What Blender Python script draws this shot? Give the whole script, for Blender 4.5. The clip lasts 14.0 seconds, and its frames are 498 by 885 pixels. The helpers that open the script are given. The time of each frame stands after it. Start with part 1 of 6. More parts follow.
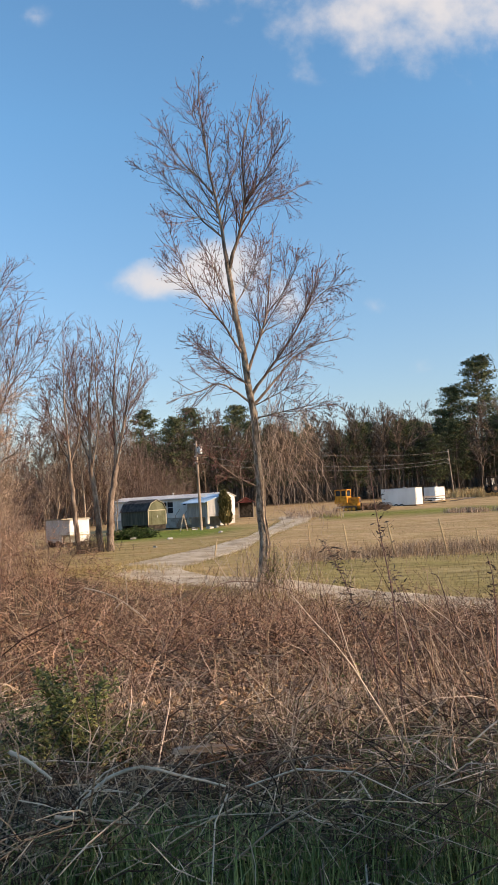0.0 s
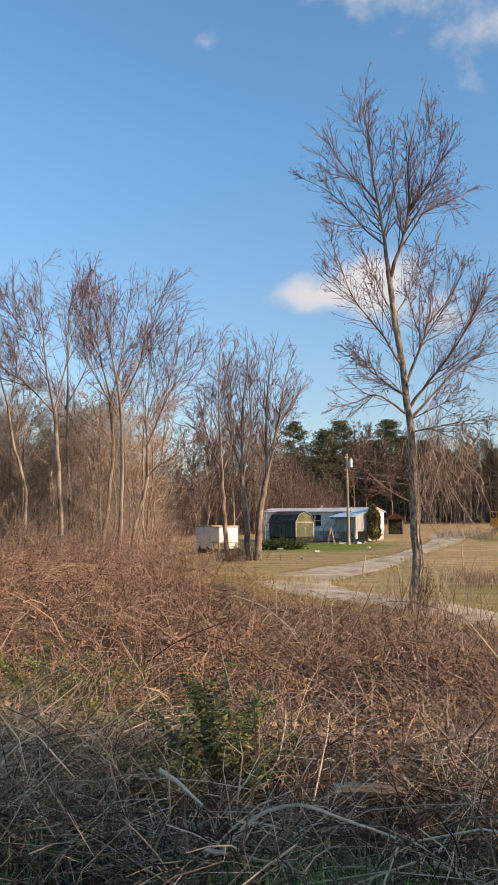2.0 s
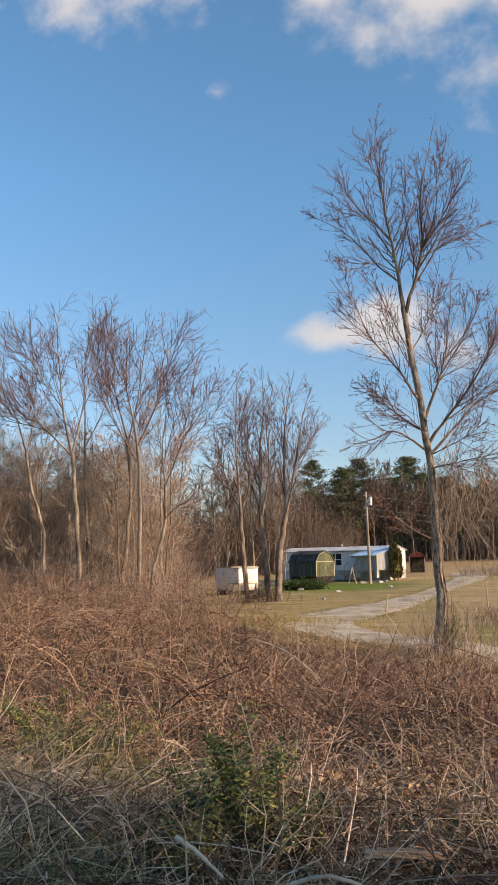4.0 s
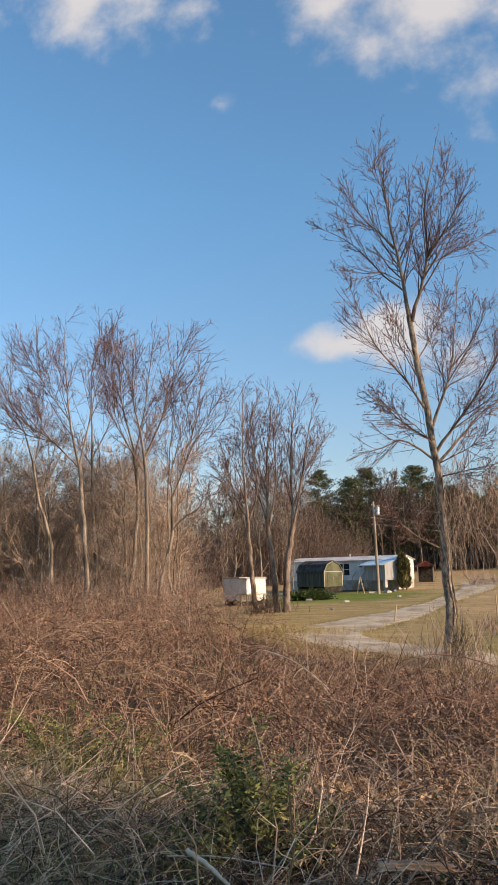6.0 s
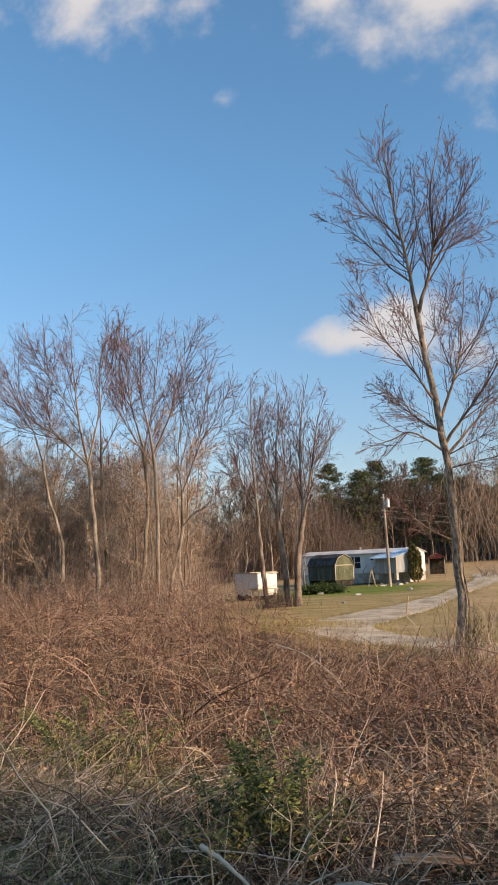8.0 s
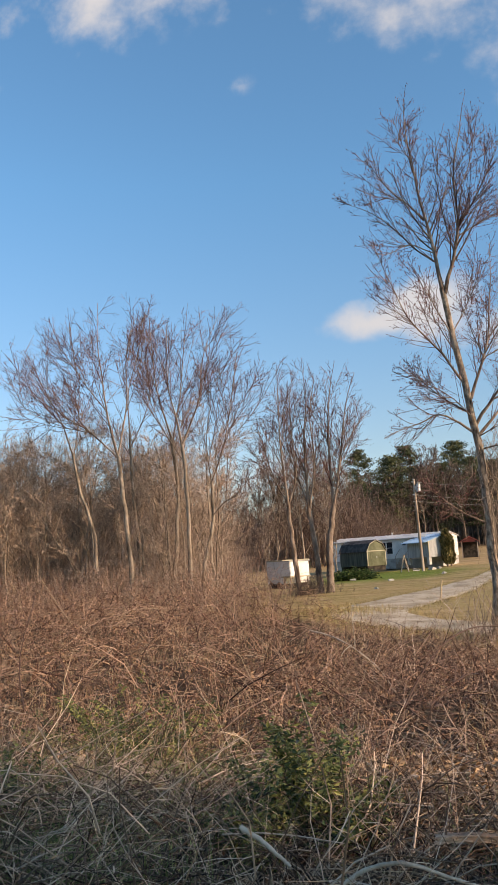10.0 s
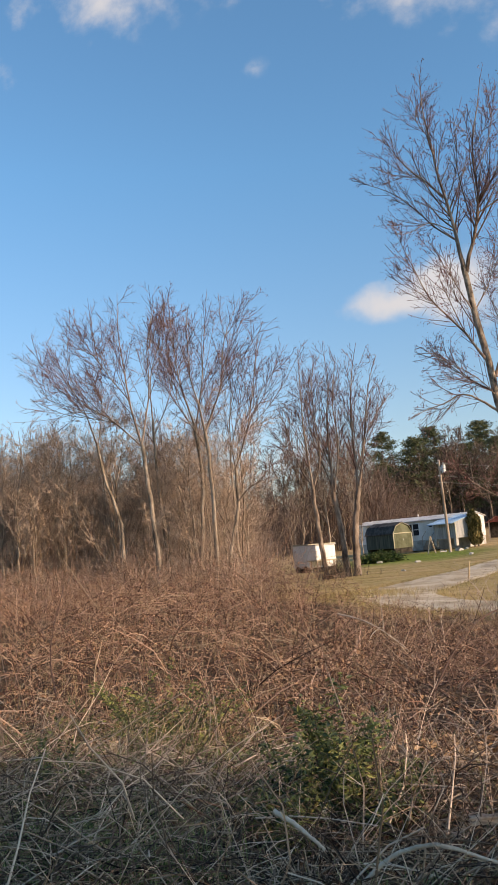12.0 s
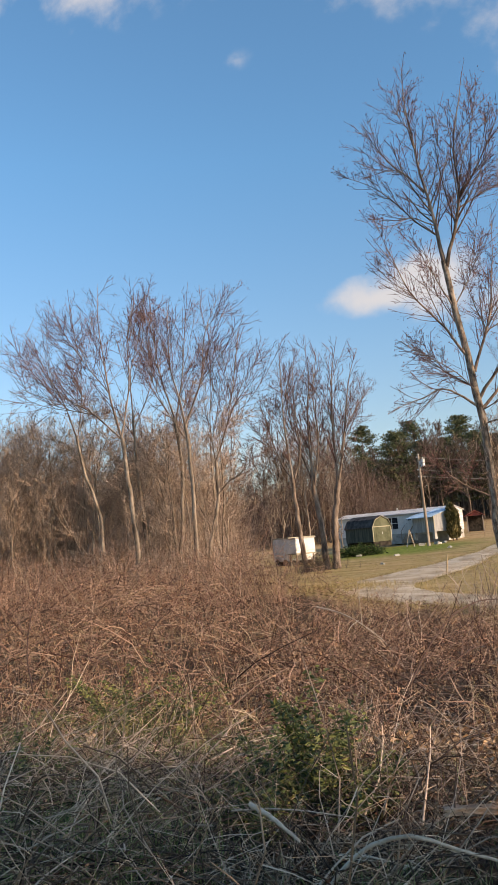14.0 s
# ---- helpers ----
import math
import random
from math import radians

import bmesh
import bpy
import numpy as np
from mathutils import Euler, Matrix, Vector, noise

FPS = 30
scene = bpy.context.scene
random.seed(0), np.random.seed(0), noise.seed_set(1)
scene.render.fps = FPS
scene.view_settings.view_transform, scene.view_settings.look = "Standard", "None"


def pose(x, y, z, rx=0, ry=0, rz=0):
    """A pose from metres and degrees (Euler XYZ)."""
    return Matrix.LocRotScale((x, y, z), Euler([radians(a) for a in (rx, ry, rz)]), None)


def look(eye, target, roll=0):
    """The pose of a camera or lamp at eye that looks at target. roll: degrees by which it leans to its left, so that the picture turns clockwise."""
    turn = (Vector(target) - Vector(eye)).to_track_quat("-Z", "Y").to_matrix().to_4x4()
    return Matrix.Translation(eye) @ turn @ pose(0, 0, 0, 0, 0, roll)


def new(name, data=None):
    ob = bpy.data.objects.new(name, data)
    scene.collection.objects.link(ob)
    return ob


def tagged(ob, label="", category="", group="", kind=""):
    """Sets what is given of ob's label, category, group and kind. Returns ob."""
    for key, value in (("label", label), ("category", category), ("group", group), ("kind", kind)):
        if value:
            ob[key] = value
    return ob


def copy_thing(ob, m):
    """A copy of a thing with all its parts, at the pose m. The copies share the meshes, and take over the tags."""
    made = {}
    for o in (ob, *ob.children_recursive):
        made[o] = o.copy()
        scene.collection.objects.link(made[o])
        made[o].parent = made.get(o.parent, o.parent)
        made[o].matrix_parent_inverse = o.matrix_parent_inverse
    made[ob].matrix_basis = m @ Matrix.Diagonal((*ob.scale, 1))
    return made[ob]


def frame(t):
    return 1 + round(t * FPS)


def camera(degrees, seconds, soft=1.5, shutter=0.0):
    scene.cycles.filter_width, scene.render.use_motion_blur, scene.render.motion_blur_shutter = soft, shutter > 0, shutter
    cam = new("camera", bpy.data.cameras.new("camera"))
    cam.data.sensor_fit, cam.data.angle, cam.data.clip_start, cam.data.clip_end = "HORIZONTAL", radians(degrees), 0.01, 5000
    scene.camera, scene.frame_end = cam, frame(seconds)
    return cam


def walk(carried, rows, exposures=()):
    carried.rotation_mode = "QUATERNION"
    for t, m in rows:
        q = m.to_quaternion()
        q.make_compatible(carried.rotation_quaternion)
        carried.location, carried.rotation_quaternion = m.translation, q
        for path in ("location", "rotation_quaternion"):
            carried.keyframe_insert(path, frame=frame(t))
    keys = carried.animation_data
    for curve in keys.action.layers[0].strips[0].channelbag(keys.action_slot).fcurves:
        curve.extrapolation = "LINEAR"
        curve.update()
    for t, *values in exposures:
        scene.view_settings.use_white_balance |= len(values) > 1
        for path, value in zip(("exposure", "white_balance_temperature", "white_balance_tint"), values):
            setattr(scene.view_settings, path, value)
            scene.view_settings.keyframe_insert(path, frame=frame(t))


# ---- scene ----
cam = camera(35.1, 14.0, soft=1.0)
PATH = [
    (0, (-0.011, 0.013, 1.612), (-0.010, 2.007, 1.775), -3.09),
    (0.5, (-0.021, 0.019, 1.593), (-0.077, 2.009, 1.778), -2.36),
    (1, (-0.135, 0.104, 1.574), (-0.324, 2.086, 1.765), 0.11),
    (1.5, (-0.191, 0.200, 1.576), (-0.396, 2.180, 1.767), 1.54),
    (2, (-0.150, 0.371, 1.593), (-0.524, 2.325, 1.799), 0.03),
    (2.5, (-0.109, 0.467, 1.612), (-0.516, 2.412, 1.835), -0.80),
    (3, (-0.157, 0.524, 1.619), (-0.573, 2.459, 1.904), -1.07),
    (3.2, (-0.168, 0.539, 1.616), (-0.581, 2.474, 1.906), -1.01),
    (5.3, (-0.183, 0.559, 1.599), (-0.609, 2.485, 1.933), -0.96),
    (5.5, (-0.184, 0.562, 1.600), (-0.611, 2.487, 1.934), -1.10),
    (6, (-0.185, 0.554, 1.602), (-0.615, 2.479, 1.935), -1.32),
    (6.5, (-0.185, 0.560, 1.601), (-0.620, 2.483, 1.935), -1.60),
    (7, (-0.187, 0.566, 1.598), (-0.626, 2.488, 1.931), -1.84),
    (7.5, (-0.186, 0.569, 1.595), (-0.632, 2.490, 1.925), -1.98),
    (7.7, (-0.185, 0.573, 1.597), (-0.634, 2.495, 1.923), -2.11),
    (9.8, (-0.185, 0.627, 1.580), (-0.663, 2.545, 1.883), -2.76),
    (10, (-0.196, 0.613, 1.569), (-0.720, 2.520, 1.866), -3.59),
    (10.5, (-0.231, 0.610, 1.568), (-0.885, 2.478, 1.858), -4.05),
    (11, (-0.214, 0.626, 1.571), (-0.841, 2.505, 1.849), -4.50),
    (11.5, (-0.210, 0.634, 1.568), (-0.808, 2.523, 1.837), -4.67),
    (12, (-0.203, 0.633, 1.569), (-0.787, 2.527, 1.834), -4.86),
    (12.5, (-0.201, 0.646, 1.566), (-0.777, 2.544, 1.820), -4.70),
    (13, (-0.195, 0.650, 1.566), (-0.761, 2.552, 1.814), -4.73),
    (13.5, (-0.193, 0.661, 1.565), (-0.747, 2.567, 1.811), -4.78),
    (14, (-0.195, 0.646, 1.568), (-0.734, 2.556, 1.812), -4.74),
]
walk(cam, [(t, look(eye, target, roll)) for t, eye, target, roll in PATH], exposures=[(0.0, 0.63, 7900, 21), (1.5, 0.61, 7900, 21), (3.0, 0.52, 7900, 21), (6.0, 0.48, 7900, 21), (14.0, 0.52, 7900, 21)])

# ---- light: late afternoon sun from the right, blue sky with a few clouds ----
SUN_TO = Vector((0.93, -0.30, 0.36)).normalized()
sun_data = bpy.data.lights.new("sun", "SUN")
sun_data.energy, sun_data.angle, sun_data.color = 4.0, radians(0.5), (1.0, 0.80, 0.58)
sun_lamp = new("sun", sun_data)
sun_lamp.matrix_world = look((0, 0, 60), Vector((0, 0, 60)) - SUN_TO)


def make_world():
    """Nishita sky with clouds laid on a flat layer in front of and behind the viewer."""
    world = bpy.data.worlds.new("sky")
    scene.world = world
    world.use_nodes = True
    nt = world.node_tree
    nt.nodes.clear()
    n = nt.nodes.new
    link = nt.links.new
    out, bg, sky = n("ShaderNodeOutputWorld"), n("ShaderNodeBackground"), n("ShaderNodeTexSky")
    sky.sky_type, sky.sun_disc = "NISHITA", False
    sky.sun_elevation = math.asin(SUN_TO.z)
    sky.sun_rotation = math.atan2(SUN_TO.x, SUN_TO.y)
    sky.air_density, sky.dust_density, sky.ozone_density = 1.0, 0.6, 2.0
    bg.inputs[1].default_value = 0.13
    co, sep = n("ShaderNodeTexCoord"), n("ShaderNodeSeparateXYZ")
    link(co.outputs["Generated"], sep.inputs[0])

    def mth(op, a, b=None, c=None):
        m = n("ShaderNodeMath")
        m.operation = op
        for i, v in enumerate((a, b, c)):
            if v is None:
                continue
            if isinstance(v, (int, float)):
                m.inputs[i].default_value = v
            else:
                link(v, m.inputs[i])
        return m.outputs[0]

    ahead = mth("MAXIMUM", mth("ABSOLUTE", sep.outputs[1]), 0.15)
    u, v = mth("DIVIDE", sep.outputs[0], ahead), mth("DIVIDE", sep.outputs[2], ahead)
    uv = n("ShaderNodeCombineXYZ")
    link(u, uv.inputs[0]), link(v, uv.inputs[1])

    def cloud_noise(scale, detail, seed):
        t = n("ShaderNodeTexNoise")
        t.noise_dimensions = "4D"
        t.inputs["W"].default_value = seed
        t.inputs["Scale"].default_value, t.inputs["Detail"].default_value = scale, detail
        t.inputs["Roughness"].default_value = 0.55
        link(uv.outputs[0], t.inputs["Vector"])
        return t.outputs[0]

    fine, broad = cloud_noise(13.0, 7.0, 1.3), cloud_noise(3.2, 4.0, 4.1)
    total = None
    for (cu, cv), ru, rv, amount in CLOUDS:
        du = mth("DIVIDE", mth("SUBTRACT", u, cu), ru)
        dv = mth("DIVIDE", mth("SUBTRACT", v, cv), rv)
        near = mth("SUBTRACT", 1.0, mth("SQRT", mth("ADD", mth("MULTIPLY", du, du), mth("MULTIPLY", dv, dv))))
        near = mth("MULTIPLY", mth("MAXIMUM", near, 0.0), amount)
        total = near if total is None else mth("MAXIMUM", total, near)
    puff = mth("ADD", mth("MULTIPLY", mth("SUBTRACT", fine, 0.5), 2.2), mth("MULTIPLY", mth("SUBTRACT", broad, 0.5), 1.3))
    there = mth("MINIMUM", mth("MULTIPLY", total, 5.0), 1.0)
    dens = mth("MULTIPLY", mth("ADD", mth("SUBTRACT", total, 0.22), puff), there)
    ramp = n("ShaderNodeMapRange")
    ramp.interpolation_type = "SMOOTHSTEP"
    link(dens, ramp.inputs[0])
    ramp.inputs[1].default_value, ramp.inputs[2].default_value = 0.0, 1.0
    ramp.inputs[3].default_value, ramp.inputs[4].default_value = 0.0, 0.94
    tint = n("ShaderNodeMix")
    tint.data_type = "RGBA"
    link(ramp.outputs[0], tint.inputs[0])
    # clear dry air: bluer aloft, thinner haze at the horizon
    lift = n("ShaderNodeMapRange")
    link(sep.outputs[2], lift.inputs[0])
    lift.inputs[1].default_value, lift.inputs[2].default_value = 0.0, 0.45
    air = n("ShaderNodeMix")
    air.data_type = "RGBA"
    link(lift.outputs[0], air.inputs[0])
    air.inputs[6].default_value, air.inputs[7].default_value = (0.74, 0.755, 0.825, 1), (0.61, 1.175, 1.40, 1)
    clear = n("ShaderNodeMix")
    clear.data_type, clear.blend_type = "RGBA", "MULTIPLY"
    clear.inputs[0].default_value = 1.0
    link(sky.outputs[0], clear.inputs[6])
    link(air.outputs[2], clear.inputs[7])
    link(clear.outputs[2], tint.inputs[6])
    tint.inputs[7].default_value = CLOUD_COLOUR
    link(tint.outputs[2], bg.inputs[0])
    link(bg.outputs[0], out.inputs[0])


# Middle (across, up, per metre ahead), half width, half height, amount
CLOUDS = [
    ((-0.094, 0.294), 0.115, 0.042, 1.3),
    ((-0.028, 0.303), 0.085, 0.066, 1.55),
    ((0.068, 0.261), 0.10, 0.05, 0.75),
    ((0.173, 0.248), 0.035, 0.025, 0.6),
    ((0.074, 0.766), 0.29, 0.15, 1.25),
    ((-0.086, 0.796), 0.17, 0.11, 1.0),
    ((0.250, 0.662), 0.30, 0.15, 1.25),
    ((-0.465, 0.879), 0.24, 0.14, 1.0),
    ((-0.294, 0.825), 0.09, 0.08, 0.6),
    ((-0.259, 0.668), 0.04, 0.025, 0.3),
    ((-0.687, 0.771), 0.07, 0.06, 0.6),
    ((-0.725, 0.353), 0.035, 0.03, 0.7),
    ((-0.672, 0.175), 0.22, 0.05, 0.55),
    ((-0.260, 0.101), 0.10, 0.05, 0.6),
    ((0.236, 0.163), 0.06, 0.03, 0.4),
]
CLOUD_COLOUR = (3.5, 3.95, 4.4, 1)
make_world()

# ---- materials ----


def material(name, colours, scale=6.0, rough=0.85, bump=0.3, fine=60.0, island=0.0, metal=0.0, coords="Object", stretch=(1, 1, 1)):
    """A two-scale noise material. colours: dark to light. island: how far loose pieces differ from one another."""
    m = bpy.data.materials.new(name)
    m.use_nodes = True
    nt = m.node_tree
    n, link = nt.nodes.new, nt.links.new
    bsdf = nt.nodes["Principled BSDF"]
    bsdf.inputs["Roughness"].default_value, bsdf.inputs["Metallic"].default_value = rough, metal
    bsdf.inputs["Specular IOR Level"].default_value = (0.08 if rough >= 0.7 else 0.3) if not metal else 0.5
    co, mp = n("ShaderNodeTexCoord"), n("ShaderNodeMapping")
    mp.inputs["Scale"].default_value = stretch
    link(co.outputs[coords], mp.inputs[0])
    big, small = n("ShaderNodeTexNoise"), n("ShaderNodeTexNoise")
    for t, s, d in ((big, scale, 5), (small, fine, 4)):
        link(mp.outputs[0], t.inputs["Vector"])
        t.inputs["Scale"].default_value, t.inputs["Detail"].default_value = s, d
    mix = n("ShaderNodeMath")
    mix.operation = "MULTIPLY_ADD"
    link(small.outputs[0], mix.inputs[0])
    mix.inputs[1].default_value = 0.45
    half = n("ShaderNodeMath")
    half.operation = "MULTIPLY_ADD"
    link(big.outputs[0], half.inputs[0])
    half.inputs[1].default_value, half.inputs[2].default_value = 1.25, -0.35
    link(half.outputs[0], mix.inputs[2])
    fac = mix.outputs[0]
    if island:
        geo, add = n("ShaderNodeNewGeometry"), n("ShaderNodeMix")
        add.inputs[0].default_value = island
        link(fac, add.inputs[2])
        link(geo.outputs["Random Per Island"], add.inputs[3])
        fac = add.outputs[0]
    ramp = n("ShaderNodeValToRGB")
    els = ramp.color_ramp.elements
    while len(els) < len(colours):
        els.new(0.5)
    for i, c in enumerate(colours):
        els[i].position = 0.28 + 0.44 * i / max(1, len(colours) - 1)
        els[i].color = (*c, 1)
    link(fac, ramp.inputs[0])
    link(ramp.outputs[0], bsdf.inputs["Base Color"])
    if bump:
        b = n("ShaderNodeBump")
        b.inputs["Strength"].default_value, b.inputs["Distance"].default_value = bump, 0.02
        link(small.outputs[0], b.inputs["Height"])
        link(b.outputs[0], bsdf.inputs["Normal"])
    return m


BARK = material("grey_brown_bark", [(0.085, 0.064, 0.05), (0.25, 0.20, 0.155), (0.45, 0.375, 0.30)], 9, 0.95, 1.0, 42, stretch=(1, 1, 0.55))
BARK_PALE = material("pale_bark", [(0.09, 0.07, 0.054), (0.23, 0.185, 0.145), (0.40, 0.335, 0.27)], 3, 0.9, 0.7, 24, stretch=(1, 1, 0.3))
BARK_DARK = material("dark_bark", [(0.07, 0.052, 0.042), (0.155, 0.12, 0.095), (0.25, 0.20, 0.16)], 3, 0.9, 0.8, 24, stretch=(1, 1, 0.3))
BARK_MID = material("brown_grey_bark", [(0.085, 0.062, 0.05), (0.20, 0.155, 0.125), (0.34, 0.275, 0.225)], 3, 0.9, 0.8, 24, stretch=(1, 1, 0.3))
TWIG = material("reddish_twig", [(0.075, 0.04, 0.038), (0.15, 0.085, 0.078), (0.25, 0.16, 0.14)], 4, 0.85, 0, 30, island=0.6)
BUD = material("red_bud", [(0.075, 0.03, 0.03), (0.15, 0.062, 0.056), (0.24, 0.11, 0.095)], 9, 0.6, 0, 40, island=0.6)
TWIG_TAN = material("tan_twig", [(0.16, 0.112, 0.086), (0.36, 0.265, 0.205), (0.54, 0.425, 0.335)], 4, 0.85, 0, 30, island=0.6)
TWIG_BROWN = material("purple_brown_twig", [(0.085, 0.055, 0.046), (0.165, 0.12, 0.10), (0.27, 0.205, 0.17)], 4, 0.85, 0, 30, island=0.6)
TWIG_GREY = material("grey_twig", [(0.05, 0.038, 0.032), (0.105, 0.083, 0.068), (0.18, 0.145, 0.12)], 4, 0.85, 0, 30, island=0.6)
CANE_RED = material("red_brown_cane", [(0.07, 0.036, 0.027), (0.285, 0.165, 0.12), (0.50, 0.335, 0.245)], 0.5, 0.8, 0, 30, island=0.65)
CANE_DARK = material("purple_brown_cane", [(0.035, 0.022, 0.018), (0.085, 0.052, 0.042), (0.17, 0.11, 0.085)], 0.5, 0.8, 0, 30, island=0.7)
CANE_TAN = material("tan_dry_stem", [(0.18, 0.12, 0.08), (0.33, 0.24, 0.16), (0.48, 0.375, 0.265)], 0.5, 0.8, 0, 30, island=0.65)
CANE_GREY = material("grey_dead_stem", [(0.085, 0.058, 0.042), (0.33, 0.235, 0.17), (0.62, 0.485, 0.375)], 0.5, 0.8, 0, 30, island=0.7)
DRY_LEAF = material("dead_leaf", [(0.12, 0.06, 0.038), (0.27, 0.15, 0.09), (0.42, 0.27, 0.17)], 0.5, 0.75, 0, 30, island=0.8)
LITTER = material("leaf_litter", [(0.15, 0.085, 0.048), (0.34, 0.205, 0.115), (0.52, 0.36, 0.225)], 0.5, 0.8, 0, 30, island=0.8)
GREEN_LEAF = material("evergreen_leaf", [(0.045, 0.062, 0.02), (0.09, 0.115, 0.036), (0.23, 0.23, 0.07)], 0.6, 0.5, 0, 30, island=0.8)
GRASS_GREEN = material("green_grass", [(0.085, 0.125, 0.045), (0.175, 0.235, 0.085), (0.32, 0.36, 0.16)], 0.6, 0.7, 0, 30, island=0.7)
GRASS_DRY = material("dry_grass", [(0.24, 0.17, 0.085), (0.42, 0.31, 0.16), (0.56, 0.45, 0.26)], 0.6, 0.75, 0, 30, island=0.7)
GRASS_FIELD = material("pale_field_grass", [(0.19, 0.15, 0.065), (0.33, 0.26, 0.12), (0.46, 0.37, 0.19)], 0.6, 0.8, 0, 30, island=0.6)
NEEDLES = material("pine_needles", [(0.04, 0.055, 0.03), (0.085, 0.105, 0.055), (0.16, 0.175, 0.09)], 0.6, 0.7, 0, 20, island=0.8)
GRAVEL = material("pale_gravel", [(0.33, 0.265, 0.185), (0.48, 0.395, 0.29), (0.60, 0.51, 0.39)], 0.9, 0.95, 0.6, 18)


def ground_material():
    """Field grass: tan and green in patches, a greener lawn by the houses, shade-darkened litter near the thicket."""
    m = bpy.data.materials.new("field_grass")
    m.use_nodes = True
    nt = m.node_tree
    n, link = nt.nodes.new, nt.links.new
    bsdf = nt.nodes["Principled BSDF"]
    bsdf.inputs["Roughness"].default_value = 0.95
    bsdf.inputs["Specular IOR Level"].default_value = 0.1
    co = n("ShaderNodeTexCoord")

    def noise_tex(scale, detail, vec=None):
        t = n("ShaderNodeTexNoise")
        t.inputs["Scale"].default_value, t.inputs["Detail"].default_value = scale, detail
        link(vec or co.outputs["Object"], t.inputs["Vector"])
        return t.outputs[0]

    def ramp(fac, stops):
        r = n("ShaderNodeValToRGB")
        while len(r.color_ramp.elements) < len(stops):
            r.color_ramp.elements.new(0.5)
        for e, (p, c) in zip(r.color_ramp.elements, stops):
            e.position, e.color = p, (*c, 1)
        link(fac, r.inputs[0])
        return r.outputs[0]

    def mixc(fac, a, b):
        x = n("ShaderNodeMix")
        x.data_type = "RGBA"
        link(fac, x.inputs[0])
        link(a, x.inputs[6])
        link(b, x.inputs[7])
        return x.outputs[2]

    att = n("ShaderNodeVertexColor")
    att.layer_name = "cover"
    sep = n("ShaderNodeSeparateColor")
    link(att.outputs[0], sep.inputs[0])
    rows = n("ShaderNodeMapping")
    rows.inputs["Scale"].default_value = (0.25, 2.2, 1.0)
    link(co.outputs["Object"], rows.inputs[0])
    blend = n("ShaderNodeMix")
    blend.inputs[0].default_value = 0.55
    link(noise_tex(4.0, 8), blend.inputs[2])
    link(noise_tex(0.9, 6, rows.outputs[0]), blend.inputs[3])
    fine = blend.outputs[0]
    tan = ramp(fine, [(0.34, (0.29, 0.175, 0.085)), (0.5, (0.47, 0.31, 0.16)), (0.66, (0.62, 0.45, 0.26))])
    green = ramp(fine, [(0.3, (0.10, 0.11, 0.02)), (0.5, (0.20, 0.195, 0.045)), (0.72, (0.36, 0.30, 0.10))])
    # brown leaf litter, its colour darkened to deepen the shade between stems
    shaded_litter = ramp(noise_tex(7.0, 8), [(0.3, (0.025, 0.017, 0.012)), (0.5, (0.06, 0.04, 0.026)), (0.7, (0.14, 0.095, 0.058))])

    def patchy(channel, scale, strength):
        a = n("ShaderNodeMath")
        a.operation = "MULTIPLY_ADD"
        link(noise_tex(scale, 6), a.inputs[0])
        a.inputs[1].default_value = strength
        b = n("ShaderNodeMath")
        b.operation = "MULTIPLY_ADD"
        link(channel, b.inputs[0])
        b.inputs[1].default_value, b.inputs[2].default_value = 1.0, -0.5 * strength
        link(b.outputs[0], a.inputs[2])
        a.use_clamp = True
        return a.outputs[0]

    c = mixc(patchy(sep.outputs[1], 0.35, 0.9), tan, green)
    fresh = ramp(fine, [(0.34, (0.07, 0.12, 0.016)), (0.5, (0.15, 0.215, 0.035)), (0.68, (0.28, 0.30, 0.07))])
    c = mixc(patchy(sep.outputs[2], 0.6, 0.7), c, fresh)
    c = mixc(patchy(sep.outputs[0], 0.9, 0.8), c, shaded_litter)
    link(c, bsdf.inputs["Base Color"])
    b = n("ShaderNodeBump")
    b.inputs["Strength"].default_value, b.inputs["Distance"].default_value = 0.8, 0.08
    link(noise_tex(9.0, 8), b.inputs["Height"])
    link(b.outputs[0], bsdf.inputs["Normal"])
    return m


FIELD = ground_material()
PAINT_WHITE = material("white_metal_siding", [(0.58, 0.57, 0.55), (0.74, 0.73, 0.71), (0.80, 0.79, 0.77)], 0.8, 0.5, 0.1, 20, stretch=(1, 1, 0.3))
ROOF_PALE = material("pale_metal_roof", [(0.30, 0.30, 0.30), (0.42, 0.42, 0.42), (0.52, 0.52, 0.51)], 0.7, 0.4, 0.1, 20)
ROOF_BLUE = material("blue_metal_roof", [(0.20, 0.33, 0.48), (0.30, 0.46, 0.62), (0.38, 0.54, 0.68)], 0.7, 0.4, 0.1, 20)
ROOF_DARK = material("dark_shingles", [(0.035, 0.033, 0.032), (0.065, 0.06, 0.058), (0.10, 0.095, 0.09)], 2, 0.9, 0.5, 25)
ROOF_RED = material("red_metal_roof", [(0.22, 0.05, 0.04), (0.32, 0.08, 0.06), (0.40, 0.12, 0.09)], 2, 0.5, 0.1, 25)
# one shed green twice: darkened for the shaded side, lightened for the sunlit gable
SHED_GREEN_SHADED = material("olive_boards_shaded", [(0.045, 0.055, 0.05), (0.075, 0.085, 0.075), (0.105, 0.115, 0.10)], 1.5, 0.8, 0.3, 25, stretch=(4, 4, 0.4))
SHED_GREEN_LIT = material("olive_boards_lit", [(0.075, 0.082, 0.05), (0.115, 0.122, 0.078), (0.15, 0.155, 0.105)], 1.5, 0.8, 0.3, 25)
